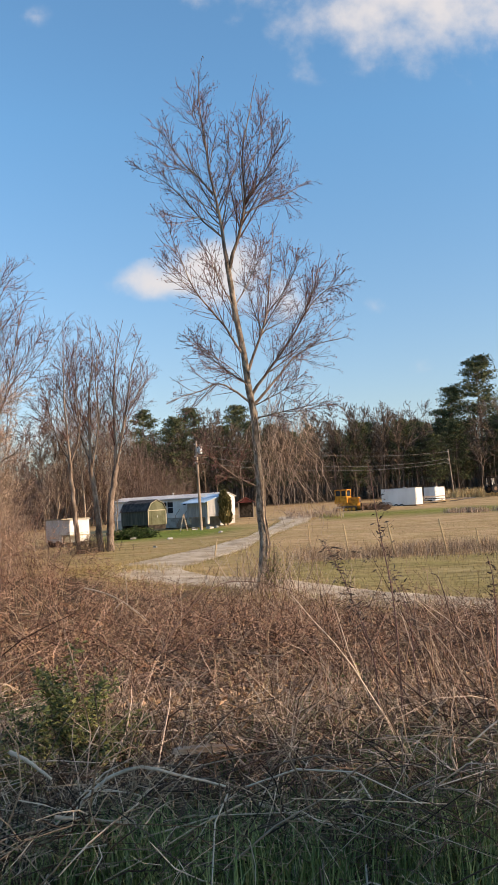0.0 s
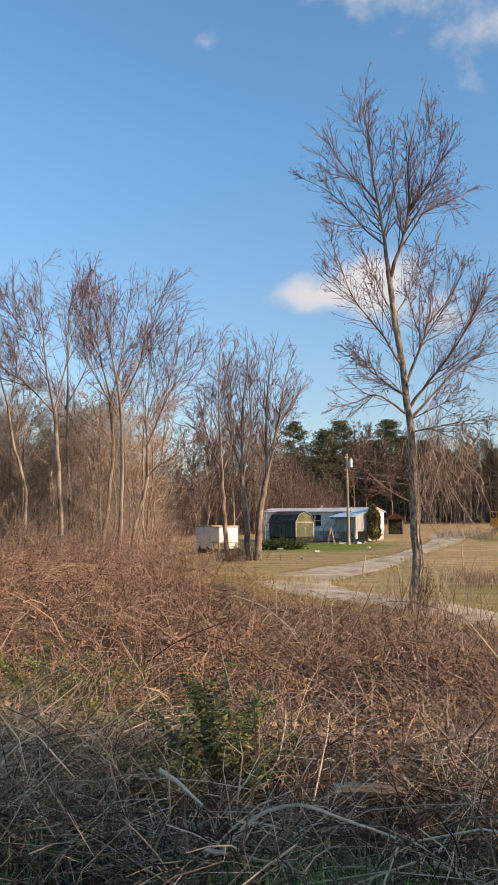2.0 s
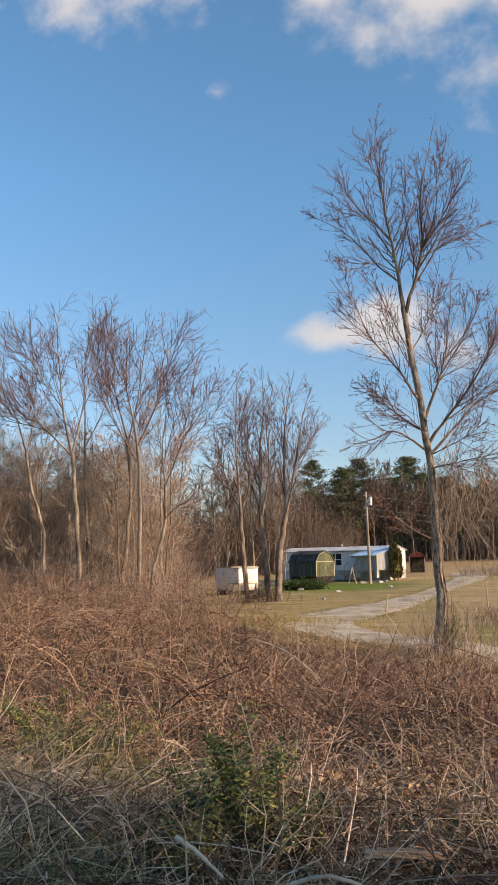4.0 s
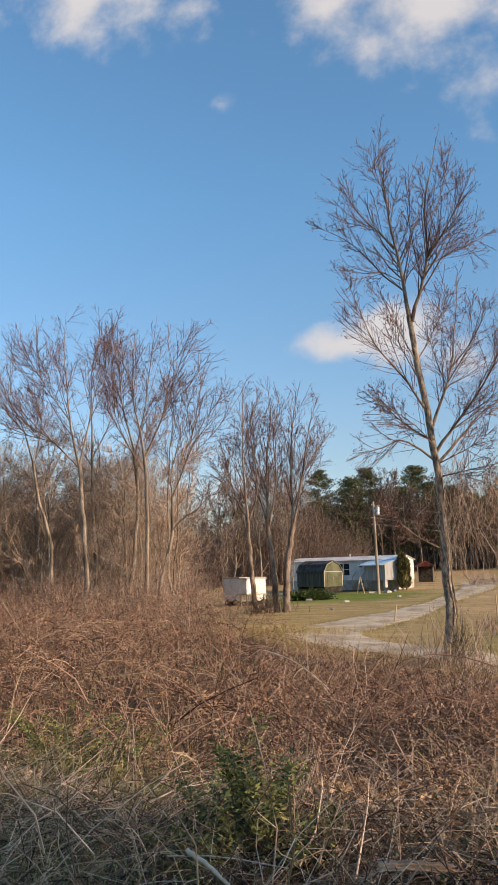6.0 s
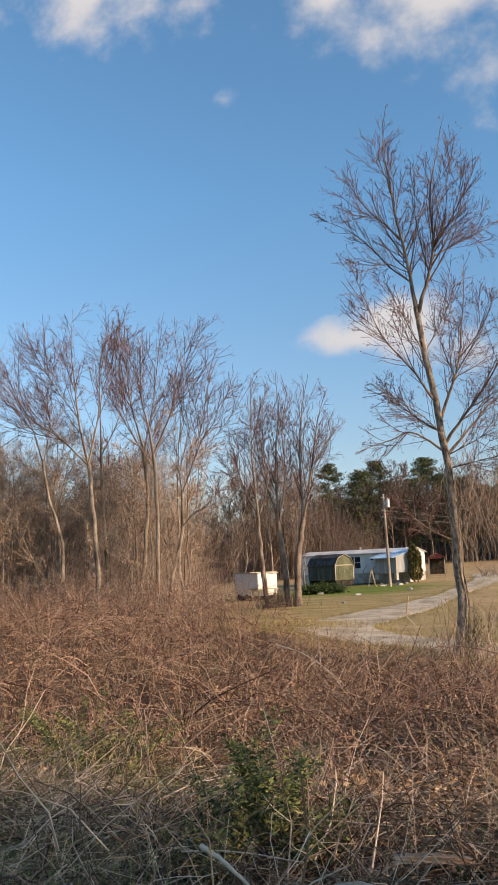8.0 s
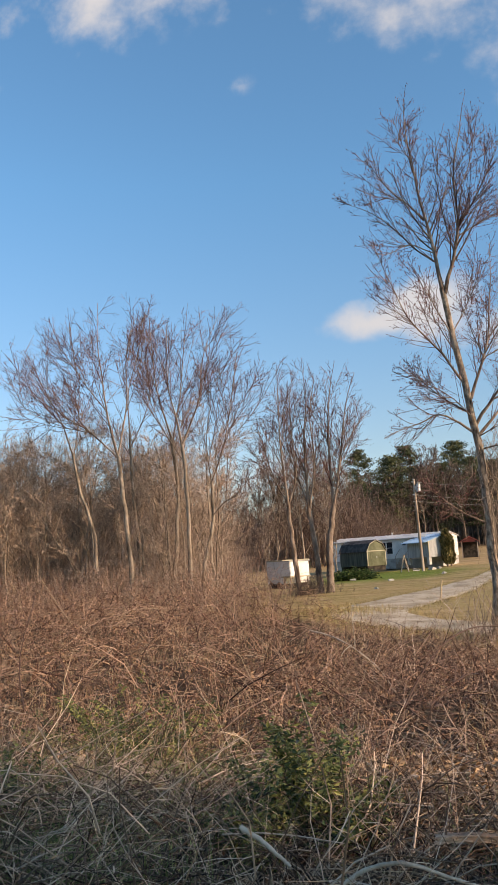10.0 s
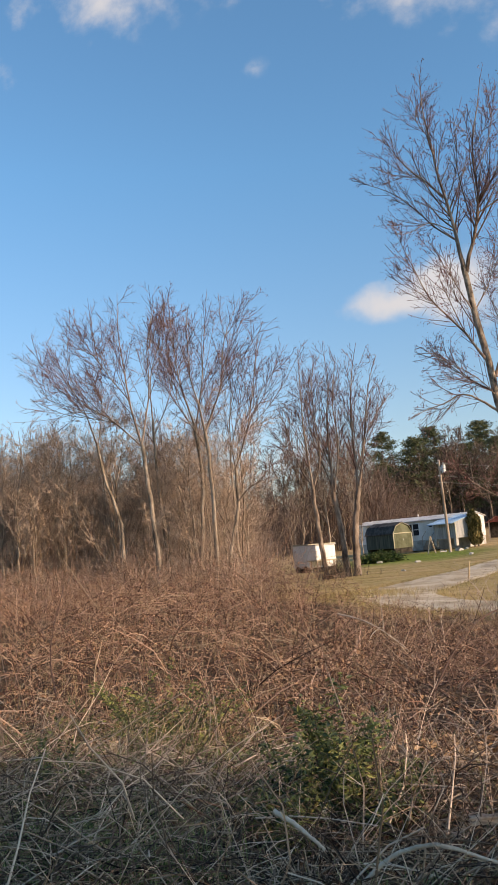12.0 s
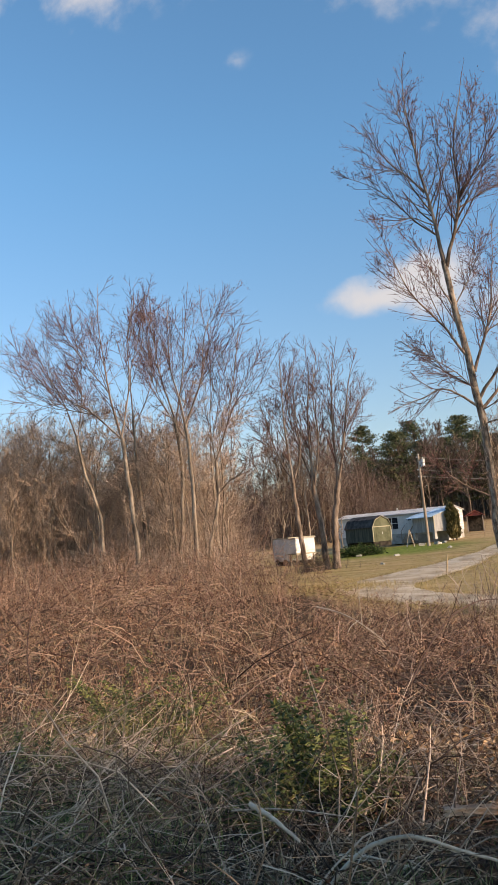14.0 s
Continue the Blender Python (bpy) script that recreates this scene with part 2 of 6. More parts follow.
TRIM_TAN = material("tan_trim_paint", [(0.30, 0.275, 0.195), (0.38, 0.35, 0.26), (0.46, 0.43, 0.33)], 2, 0.7, 0.1, 25)
SIDING_GREY = material("grey_boards", [(0.24, 0.25, 0.26), (0.34, 0.35, 0.36), (0.42, 0.43, 0.43)], 1.5, 0.8, 0.3, 25, stretch=(4, 4, 0.4))
DARK_GAP = material("dark_wood_under", [(0.02, 0.018, 0.016), (0.04, 0.035, 0.03), (0.07, 0.06, 0.05)], 3, 0.9, 0.3, 25)
GLASS_DARK = material("window_glass", [(0.015, 0.018, 0.022), (0.02, 0.024, 0.03), (0.03, 0.034, 0.04)], 1, 0.08, 0, 5)
WOOD_POLE = material("weathered_pole_wood", [(0.20, 0.15, 0.115), (0.32, 0.26, 0.21), (0.42, 0.36, 0.30)], 2, 0.9, 0.4, 30, stretch=(1, 1, 0.15))
WOOD_RAW = material("raw_split_wood", [(0.24, 0.15, 0.10), (0.42, 0.30, 0.215), (0.58, 0.45, 0.34)], 6, 0.85, 0.6, 60, stretch=(0.3, 1, 1))
POST_TAN = material("tan_split_post", [(0.30, 0.22, 0.13), (0.44, 0.34, 0.21), (0.55, 0.45, 0.30)], 3, 0.9, 0.3, 40, stretch=(1, 1, 0.2))
STICK_PALE = material("barkless_stick", [(0.26, 0.205, 0.155), (0.42, 0.355, 0.285), (0.55, 0.48, 0.40)], 5, 0.8, 0.3, 60)
DOZER_YELLOW = material("worn_yellow_paint", [(0.32, 0.13, 0.015), (0.60, 0.25, 0.025), (0.72, 0.35, 0.05)], 2.5, 0.5, 0.15, 30)
STEEL_RUST = material("rusty_steel", [(0.06, 0.035, 0.025), (0.12, 0.075, 0.05), (0.20, 0.13, 0.09)], 4, 0.7, 0.4, 40, metal=0.3)
STEEL_GREY = material("galvanised_steel", [(0.30, 0.31, 0.32), (0.42, 0.43, 0.44), (0.55, 0.56, 0.57)], 4, 0.45, 0.1, 40, metal=0.6)
RUBBER = material("black_rubber", [(0.012, 0.012, 0.012), (0.02, 0.02, 0.02), (0.035, 0.034, 0.033)], 6, 0.8, 0.3, 40)
CABLE = material("grey_cable", [(0.10, 0.10, 0.10), (0.16, 0.16, 0.16), (0.22, 0.22, 0.22)], 3, 0.6, 0, 30)
CONCRETE = material("concrete_block", [(0.30, 0.29, 0.27), (0.42, 0.41, 0.38), (0.50, 0.49, 0.46)], 2, 0.9, 0.4, 30)

# ---- mesh helpers ----
RNG = np.random.default_rng(7)


def mesh_object(name, verts, faces, mat, parent=None, label="", smooth=True):
    me = bpy.data.meshes.new(name)
    me.from_pydata(verts, [], faces)
    me.materials.append(mat)
    if smooth:
        me.polygons.foreach_set("use_smooth", np.ones(len(me.polygons), bool))
    ob = new(name, me)
    if parent is not None:
        ob.parent = parent
    if label:
        tagged(ob, label)
    return ob


def array_mesh(name, verts, faces, mat, parent=None, label="", smooth=True):
    """A mesh from numpy arrays: verts (n, 3), faces (m, 3 or 4)."""
    me = bpy.data.meshes.new(name)
    verts, faces = np.asarray(verts, np.float32), np.asarray(faces, np.int32)
    m, k = faces.shape
    me.vertices.add(len(verts))
    me.vertices.foreach_set("co", verts.ravel())
    me.loops.add(m * k)
    me.loops.foreach_set("vertex_index", faces.ravel())
    me.polygons.add(m)
    me.polygons.foreach_set("loop_start", np.arange(0, m * k, k, dtype=np.int32))
    me.polygons.foreach_set("use_smooth", np.full(m, smooth))
    me.materials.append(mat)
    me.update(calc_edges=True)
    ob = new(name, me)
    if parent is not None:
        ob.parent = parent
    if label:
        tagged(ob, label)
    return ob


def unit(v):
    return v / np.maximum(np.linalg.norm(v, axis=-1, keepdims=True), 1e-9)


def tubes(paths, radii, sides=3):
    """Verts and quads of tapered tubes. paths (n, k, 3), radii (n, k)."""
    n, k, _ = paths.shape
    tan = unit(np.gradient(paths, axis=1))
    ref = np.where(np.abs(tan[..., 2:3]) > 0.9, np.array([1.0, 0, 0]), np.array([0, 0, 1.0]))
    a = unit(np.cross(tan, ref))
    b = np.cross(tan, a)
    ang = np.arange(sides) * 2 * np.pi / sides
    ring = a[:, :, None] * np.cos(ang)[:, None] + b[:, :, None] * np.sin(ang)[:, None]
    verts = (paths[:, :, None] + ring * radii[:, :, None, None]).reshape(-1, 3)
    i, j, s = np.meshgrid(np.arange(n), np.arange(k - 1), np.arange(sides), indexing="ij")
    base, nxt = (i * k + j) * sides, (s + 1) % sides
    faces = np.stack([base + s, base + nxt, base + sides + nxt, base + sides + s], -1).reshape(-1, 4)
    return verts, faces


def merge(chunks):
    verts, faces, at = [], [], 0
    for v, f in chunks:
        verts.append(v)
        faces.append(f + at)
        at += len(v)
    return np.concatenate(verts), np.concatenate(faces)


def resample(points, k):
    """A smooth path of k points through the given ones."""
    p = np.asarray(points, float)
    d = np.r_[0, np.cumsum(np.linalg.norm(np.diff(p, axis=0), axis=1))]
    t = np.linspace(0, d[-1], k)
    tang = np.gradient(p, d, axis=0) if len(p) > 2 else np.repeat((p[1:] - p[:1]) / d[-1], 2, 0)
    i = np.clip(np.searchsorted(d, t, side="right") - 1, 0, len(p) - 2)
    h = (d[i + 1] - d[i])[:, None]
    s = (t[:, None] - d[i][:, None]) / h
    return (2 * s**3 - 3 * s**2 + 1) * p[i] + (s**3 - 2 * s**2 + s) * h * tang[i] + (-2 * s**3 + 3 * s**2) * p[i + 1] + (s**3 - s**2) * h * tang[i + 1]


def sprout(paths, radii, per, length, angle, rng, k=6, up=0.3, low=0.25, wobble=0.06, rfac=0.45, rmin=0.002, jitter=0.4, droop=0.0, span=None, fade=0.93, high=0.99):
    """Side shoots along parent paths: new paths (n * per, k, 3) and radii."""
    n, kk, _ = paths.shape
    m = n * per
    which = np.repeat(np.arange(n), per)
    f = low + (high - low) * ((np.tile(np.arange(per), n) + rng.random(m)) / per)
    x = f * (kk - 1)
    i = np.minimum(x.astype(int), kk - 2)
    w = (x - i)[:, None]
    start = paths[which, i] * (1 - w) + paths[which, i + 1] * w
    tan = unit(paths[which, i + 1] - paths[which, i])
    rp = radii[which, i] * (1 - w[:, 0]) + radii[which, i + 1] * w[:, 0]
    side = unit(np.cross(tan, rng.normal(size=(m, 3))))
    ang = angle * (1 + 0.3 * rng.normal(size=m))[:, None]
    d = unit(tan * np.cos(ang) + side * np.sin(ang))
    if span is None:
        span = np.linalg.norm(np.diff(paths, axis=1), axis=2).sum(1)[which]
    ln = length * span * (1.1 - fade * f) * (1 + jitter * rng.normal(size=m)).clip(0.3, 1.5)
    step = (ln / (k - 1))[:, None]
    out = np.empty((m, k, 3))
    out[:, 0] = start
    for j in range(1, k):
        out[:, j] = out[:, j - 1] + d * step
        d = unit(d + wobble * rng.normal(size=(m, 3)) + np.array([0, 0, up - droop * j]) * (1.0 / k))
    r0 = np.maximum(rp * rfac, rmin)
    rad = r0[:, None] * np.linspace(1, 0.35, k)[None]
    return out, np.maximum(rad, rmin * 0.7)


def thing(name, label, category, at=(0, 0, 0), group="", kind=""):
    ob = new(name)
    ob.empty_display_size = 0.3
    ob.location = at
    return tagged(ob, label, category, group, kind)


def part(name, bm, mat, parent, label="", smooth=False):
    me = bpy.data.meshes.new(name)
    bm.to_mesh(me)
    bm.free()
    me.materials.append(mat)
    if smooth:
        me.polygons.foreach_set("use_smooth", np.ones(len(me.polygons), bool))
    ob = new(name, me)
    ob.parent = parent
    if label:
        tagged(ob, label)
    return ob


def box(bm, x0, x1, y0, y1, z0, z1, bevel=0.0):
    m = Matrix.LocRotScale(((x0 + x1) / 2, (y0 + y1) / 2, (z0 + z1) / 2), None, (abs(x1 - x0), abs(y1 - y0), abs(z1 - z0)))
    made = bmesh.ops.create_cube(bm, size=1, matrix=m)
    if bevel:
        edges = list({e for v in made["verts"] for e in v.link_edges})
        bmesh.ops.bevel(bm, geom=edges, offset=bevel, segments=2, affect="EDGES")
    return bm


def boxm(*a, **k):
    return box(bmesh.new(), *a, **k)


def prism(profile, y0, y1):
    """A bmesh of a closed outline (x, z) pulled from y0 to y1."""
    bm = bmesh.new()
    a = [bm.verts.new((x, y0, z)) for x, z in profile]
    b = [bm.verts.new((x, y1, z)) for x, z in profile]
    bm.faces.new(a)
    bm.faces.new(b[::-1])
    for i in range(len(a)):
        j = (i + 1) % len(a)
        bm.faces.new((a[j], a[i], b[i], b[j]))
    bmesh.ops.recalc_face_normals(bm, faces=bm.faces)
    return bm


def rod(p, q, r, sides=8):
    """A bmesh cylinder from p to q."""
    bm = bmesh.new()
    p, q = Vector(p), Vector(q)
    m = Matrix.Translation((p + q) / 2) @ (q - p).to_track_quat("Z", "Y").to_matrix().to_4x4()
    bmesh.ops.create_cone(bm, cap_ends=True, segments=sides, radius1=r, radius2=r, depth=(q - p).length, matrix=m)
    return bm


# ---- ground ----
GY = np.array([-60, 0, 3.4, 6, 9, 12, 15, 18, 25, 40, 60, 80, 95, 130, 150, 175, 260, 500])
GZ = np.array([0, 0, 0.0, -0.12, -0.35, -0.6, -0.78, -0.8, -0.8, -0.85, -0.55, -0.05, 0.4, 1.9, 3.2, 9.5, 14.0, 16.0])


def ground_z(x, y):
    """The height of the ground, for numbers or arrays."""
    x, y = np.asarray(x, float), np.asarray(y, float)
    z = np.interp(y, GY, GZ)
    far = np.clip((y - 40) / 30, 0, 1)
    z = z + far * 0.028 * np.clip(x + 3, -30, 2)
    left = np.clip((-x - 3) / 10, 0, 1) * np.clip((y - 6) / 8, 0, 1) * np.clip((45 - y) / 20, 0, 1)
    z = z + 0.45 * left
    return z + 0.04 * np.sin(x * 0.7 + 1.3) * np.cos(y * 0.5) * np.clip(y / 10, 0, 1)


def make_ground():
    xs = np.r_[-900, -500, -300, -200, -150, -120, np.arange(-100, -30, 4), np.arange(-30, 30, 0.75), np.arange(30, 100, 4), 100, 130, 160, 220, 320, 500, 900]
    ys = np.r_[-600, -300, -150, -80, -40, -20, -10, -5, np.arange(-2, 45, 0.75), np.arange(45, 110, 2), np.arange(110, 190, 5), 200, 250, 260, 300, 400, 600, 1000]
    gx, gy = np.meshgrid(xs, ys, indexing="ij")
    v = np.stack([gx, gy, ground_z(gx, gy)], -1).reshape(-1, 3)
    a, b = len(xs), len(ys)
    i, j = np.meshgrid(np.arange(a - 1), np.arange(b - 1), indexing="ij")
    f = np.stack([i * b + j, (i + 1) * b + j, (i + 1) * b + j + 1, i * b + j + 1], -1).reshape(-1, 4)
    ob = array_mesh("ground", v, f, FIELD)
    x, y = v[:, 0], v[:, 1]
    # mask of the shade-darkened litter: under the thicket and in the woods
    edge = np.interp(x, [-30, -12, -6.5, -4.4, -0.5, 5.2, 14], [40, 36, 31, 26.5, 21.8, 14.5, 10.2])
    shaded_litter = np.clip((edge - y) / 2, 0, 1) * (y > 2.0)
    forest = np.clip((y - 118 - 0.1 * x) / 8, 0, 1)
    shaded_litter = np.maximum(shaded_litter, forest)
    green = 0.1 + 0.28 * (y > 28) * (y < 78) * (x < 2)
    green = np.where((y > 17) & (y < 34) & (x > 0), 0.56, green)
    lawn = np.exp(-(((x + 8) / 6) ** 2 + ((y - 70) / 7) ** 2))
    green = np.maximum(green, 1.9 * lawn)
    strip = np.exp(-(((y - 84) / 8) ** 2)) * (x > 7)
    green = np.maximum(green, 0.95 * strip)
    green = np.where((y > 36) & (y < 74) & (x > 1), 0.12, green)
    green = np.where(y < 2.5, 0.8, green)
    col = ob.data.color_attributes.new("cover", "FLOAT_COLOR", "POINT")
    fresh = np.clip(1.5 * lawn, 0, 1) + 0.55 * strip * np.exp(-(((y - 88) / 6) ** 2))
    rgba = np.stack([shaded_litter, np.clip(green, 0, 1), fresh - 0.15, 0 * x + 1], -1).astype(np.float32)
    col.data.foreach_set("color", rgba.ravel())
    tagged(ob, "rough field ground with tan and green grass", "ground", kind="structure")
    return ob


make_ground()


def road_strip(name, points, width, label):
    k, w = 320, 13
    path = resample(points, k)
    tan = unit(np.gradient(path, axis=0))
    side = np.stack([tan[:, 1], -tan[:, 0], 0 * tan[:, 0]], -1)
    rr = np.random.default_rng(3)
    wig = np.interp(np.linspace(0, 1, k), [0, 0.3, 0.40, 0.47, 0.54, 0.61, 0.72, 0.9, 1], [0.85, 0.8, 0.95, 1.3, 1.6, 1.25, 0.75, 1.25, 1.7])
    cols = []
    for o in np.linspace(-0.5, 0.5, w):
        rough = np.convolve(rr.normal(size=k + 4), np.ones(5) / 5, "valid") * (0.28 if abs(o) > 0.45 else 0.05)
        p = path + side * (o * width * wig + rough)[:, None]
        rut = 0.025 * math.exp(-(((abs(o) - 0.27) / 0.1) ** 2))
        lift = -0.03 if abs(o) > 0.45 else 0.04 - rut
        p[:, 2] = ground_z(p[:, 0], p[:, 1]) + lift + 0.008 * rr.normal(size=k)
        cols.append(p)
    v = np.stack(cols, 1).reshape(-1, 3)
    i, j = np.meshgrid(np.arange(k - 1), np.arange(w - 1), indexing="ij")
    f = np.stack([i * w + j, i * w + j + 1, (i + 1) * w + j + 1, (i + 1) * w + j], -1).reshape(-1, 4)
    global ROAD_PATH
    ROAD_PATH = (path, side, width * wig)
    return tagged(array_mesh(name, v, f, GRAVEL), label, "road", kind="structure")


road_strip("road", [(40, 7, 0), (14, 12.2, 0), (5.2, 16.6, 0), (-0.3, 25.0, 0), (-3.0, 28.6, 0), (-4.7, 33.2, 0), (-4.2, 38.2, 0), (-2.6, 44, 0), (0.0, 56, 0), (2.3, 68, 0), (4.0, 78, 0), (5.0, 90, 0)], 2.6, "pale gravel farm track curving through grass")
# ---- trees ----


def slivers(q, w, rr):
    """Thin tapering twigs, three faces each, along three-point paths."""
    m = len(q)
    side = unit(np.cross(q[:, 2] - q[:, 0], rr.normal(size=(m, 3)))) * (w[:, 0] * 1.2)[:, None]
    v = np.stack([q[:, 0] - side, q[:, 0] + side, q[:, 1] - side * 0.7, q[:, 1] + side * 0.7, q[:, 2]], 1).reshape(-1, 3)
    i = np.arange(m)[:, None] * 5
    return v, np.concatenate([i + [0, 1, 3], i + [0, 3, 2], i + [2, 3, 4]])


def triangles(v, f):
    return v, np.concatenate([f[:, [0, 1, 2]], f[:, [0, 2, 3]]])


def spread_out(P, R, n, rng):
    """n parents drawn from the paths, longer ones more often, and their lengths."""
    ln = np.linalg.norm(np.diff(P, axis=1), axis=2).sum(1)
    w = np.sort(rng.choice(len(P), size=n, p=ln / ln.sum()))
    return P[w], R[w], ln[w]


def crown_of(P, R, rng, per, reach, rmin, up=0.4, low=0.2, angle=38, steps=5):
    """Verts and triangles of a crown: shoots up to reach long on the limbs, twigs on shoots, and their ends."""
    p, r, ln = spread_out(P, R, per[0] * len(P), rng)
    a, ra = sprout(p, r, 1, 1.0, radians(angle), rng, k=steps, up=up, low=low, rmin=rmin * 1.9, span=np.minimum(reach, 0.7 * ln), fade=0.72, wobble=0.04, rfac=0.4)
    p, r, ln = spread_out(a, ra, per[1] * len(a), rng)
    b, rb = sprout(p, r, 1, 1.0, radians(40), rng, k=3, up=up * 0.5, low=0.1, rmin=rmin * 1.15, span=np.minimum(0.42 * reach, 0.6 * ln), fade=0.7, wobble=0.05)
    p, r, ln = spread_out(b, rb, per[2] * len(b), rng)
    c, rc = sprout(p, r, 1, 0.5, radians(46), rng, k=3, up=up * 0.3, low=0.2, rmin=rmin * 0.8, span=ln, fade=0.6, wobble=0.05)
    v, f = merge([triangles(*tubes(a, ra, 3)), slivers(b, rb, rng), slivers(c, rc, rng)])
    return v, f, np.concatenate([a[:, -1], b[:, 2], c[:, 2]])


def limb_tree(name, label, limbs, bark, twig, seed, per, reach, rmin=0.004, up=0.5, low=0.2, group="", girth=1.0, vines=0, buds=0.0, fan=(4, 0.42, 24)):
    """A bare tree. limbs: (points, first radius, last radius), the trunk first. fan: branches a limb, their share of its length, their angle."""
    rng = np.random.default_rng(seed)
    base = Vector(limbs[0][0][0])
    tree = thing(name, label, "tree", base, group)
    k = 14
    P = np.stack([resample(pts, k) for pts, _, _ in limbs]) - np.array(base)
    jit = rng.normal(size=P.shape) * 0.02
    jit[:, 0] = 0
    R = girth * np.stack([r0 + (r1 - r0) * np.linspace(0, 1, k) ** 0.7 for _, r0, r1 in limbs])
    P = P + jit * np.minimum(1, R[..., None] * 12)
    kk, sides = 60, 16
    trunk = resample(P[0], kk)
    trunk[0, 2] -= 0.3
    rt = np.interp(np.linspace(0, 1, kk), np.linspace(0, 1, k), R[0]) * (1 + 0.15 * np.exp(-np.arange(kk) * 0.6))
    v, f = tubes(trunk[None], rt[None], sides)
    ridge = 1 + 0.06 * rng.normal(size=(1, sides)) + 0.055 * rng.normal(size=(kk, sides)) + 0.03 * np.sin(np.arange(kk)[:, None] * 0.55 + np.arange(sides)[None] * 1.7)
    v = (trunk[:, None] + (v.reshape(kk, sides, 3) - trunk[:, None]) * ridge[..., None]).reshape(-1, 3)
    array_mesh("trunk", v, f, bark, tree)
    for i in range(vines):
        a = rng.random() * 6.28 + np.linspace(0, 2.5 * rng.normal(), kk)
        top = int(kk * (0.25 + 0.4 * rng.random()))
        off = np.stack([np.cos(a), np.sin(a), 0 * a], -1) * (rt * 1.06)[:, None]
        vp = (trunk + off)[:top]
        vp += rng.normal(size=vp.shape) * 0.012
        v, f = tubes(vp[None], np.linspace(0.018, 0.008, top)[None], 5)
        array_mesh("vine_stem", v, f, BARK_DARK, tree, "dark vine stem climbing the bark")
    for i in range(1, len(P)):
        v, f = tubes(P[i:i + 1], R[i:i + 1], 7)
        array_mesh("limb", v, f, BARK_MID, tree)
    p, r, ln = spread_out(P[1:], R[1:], fan[0] * (len(P) - 1), rng)
    B, RB = sprout(p, r, 1, fan[1], radians(fan[2]), rng, span=np.minimum(ln, 2.2 * reach + 1.2), k=k, up=0.45, low=0.15, wobble=0.03, rfac=0.55, rmin=rmin * 2.4, fade=0.75, jitter=0.2, high=0.72)
    for i in range(len(B)):
        v, f = tubes(B[i:i + 1], RB[i:i + 1], 5)
        array_mesh("branch", v, f, BARK_DARK, tree)
    v, f, ends = crown_of(np.concatenate([P[1:], B]), np.concatenate([R[1:], RB]), rng, per, reach, rmin, up, low)
    array_mesh("crown", v, f, twig, tree)
    if buds:
        # swollen flower buds: small octahedra at the ends of the twigs
        c = ends[rng.random(len(ends)) < 0.75]
        n = len(c)
        axes = np.array([(1, 0, 0), (-1, 0, 0), (0, 1, 0), (0, -1, 0), (0, 0, 1.4), (0, 0, -1.4)])
        v = (c[:, None] + axes[None] * (buds * (0.5 + 0.8 * rng.random(n)))[:, None, None]).reshape(-1, 3)
        tri = np.array([(0, 2, 4), (2, 1, 4), (1, 3, 4), (3, 0, 4), (2, 0, 5), (1, 2, 5), (3, 1, 5), (0, 3, 5)])
        array_mesh("bud_growth", v, (np.arange(n)[:, None, None] * 6 + tri[None]).reshape(-1, 3), BUD, tree, "swollen dark red buds")
    return tree


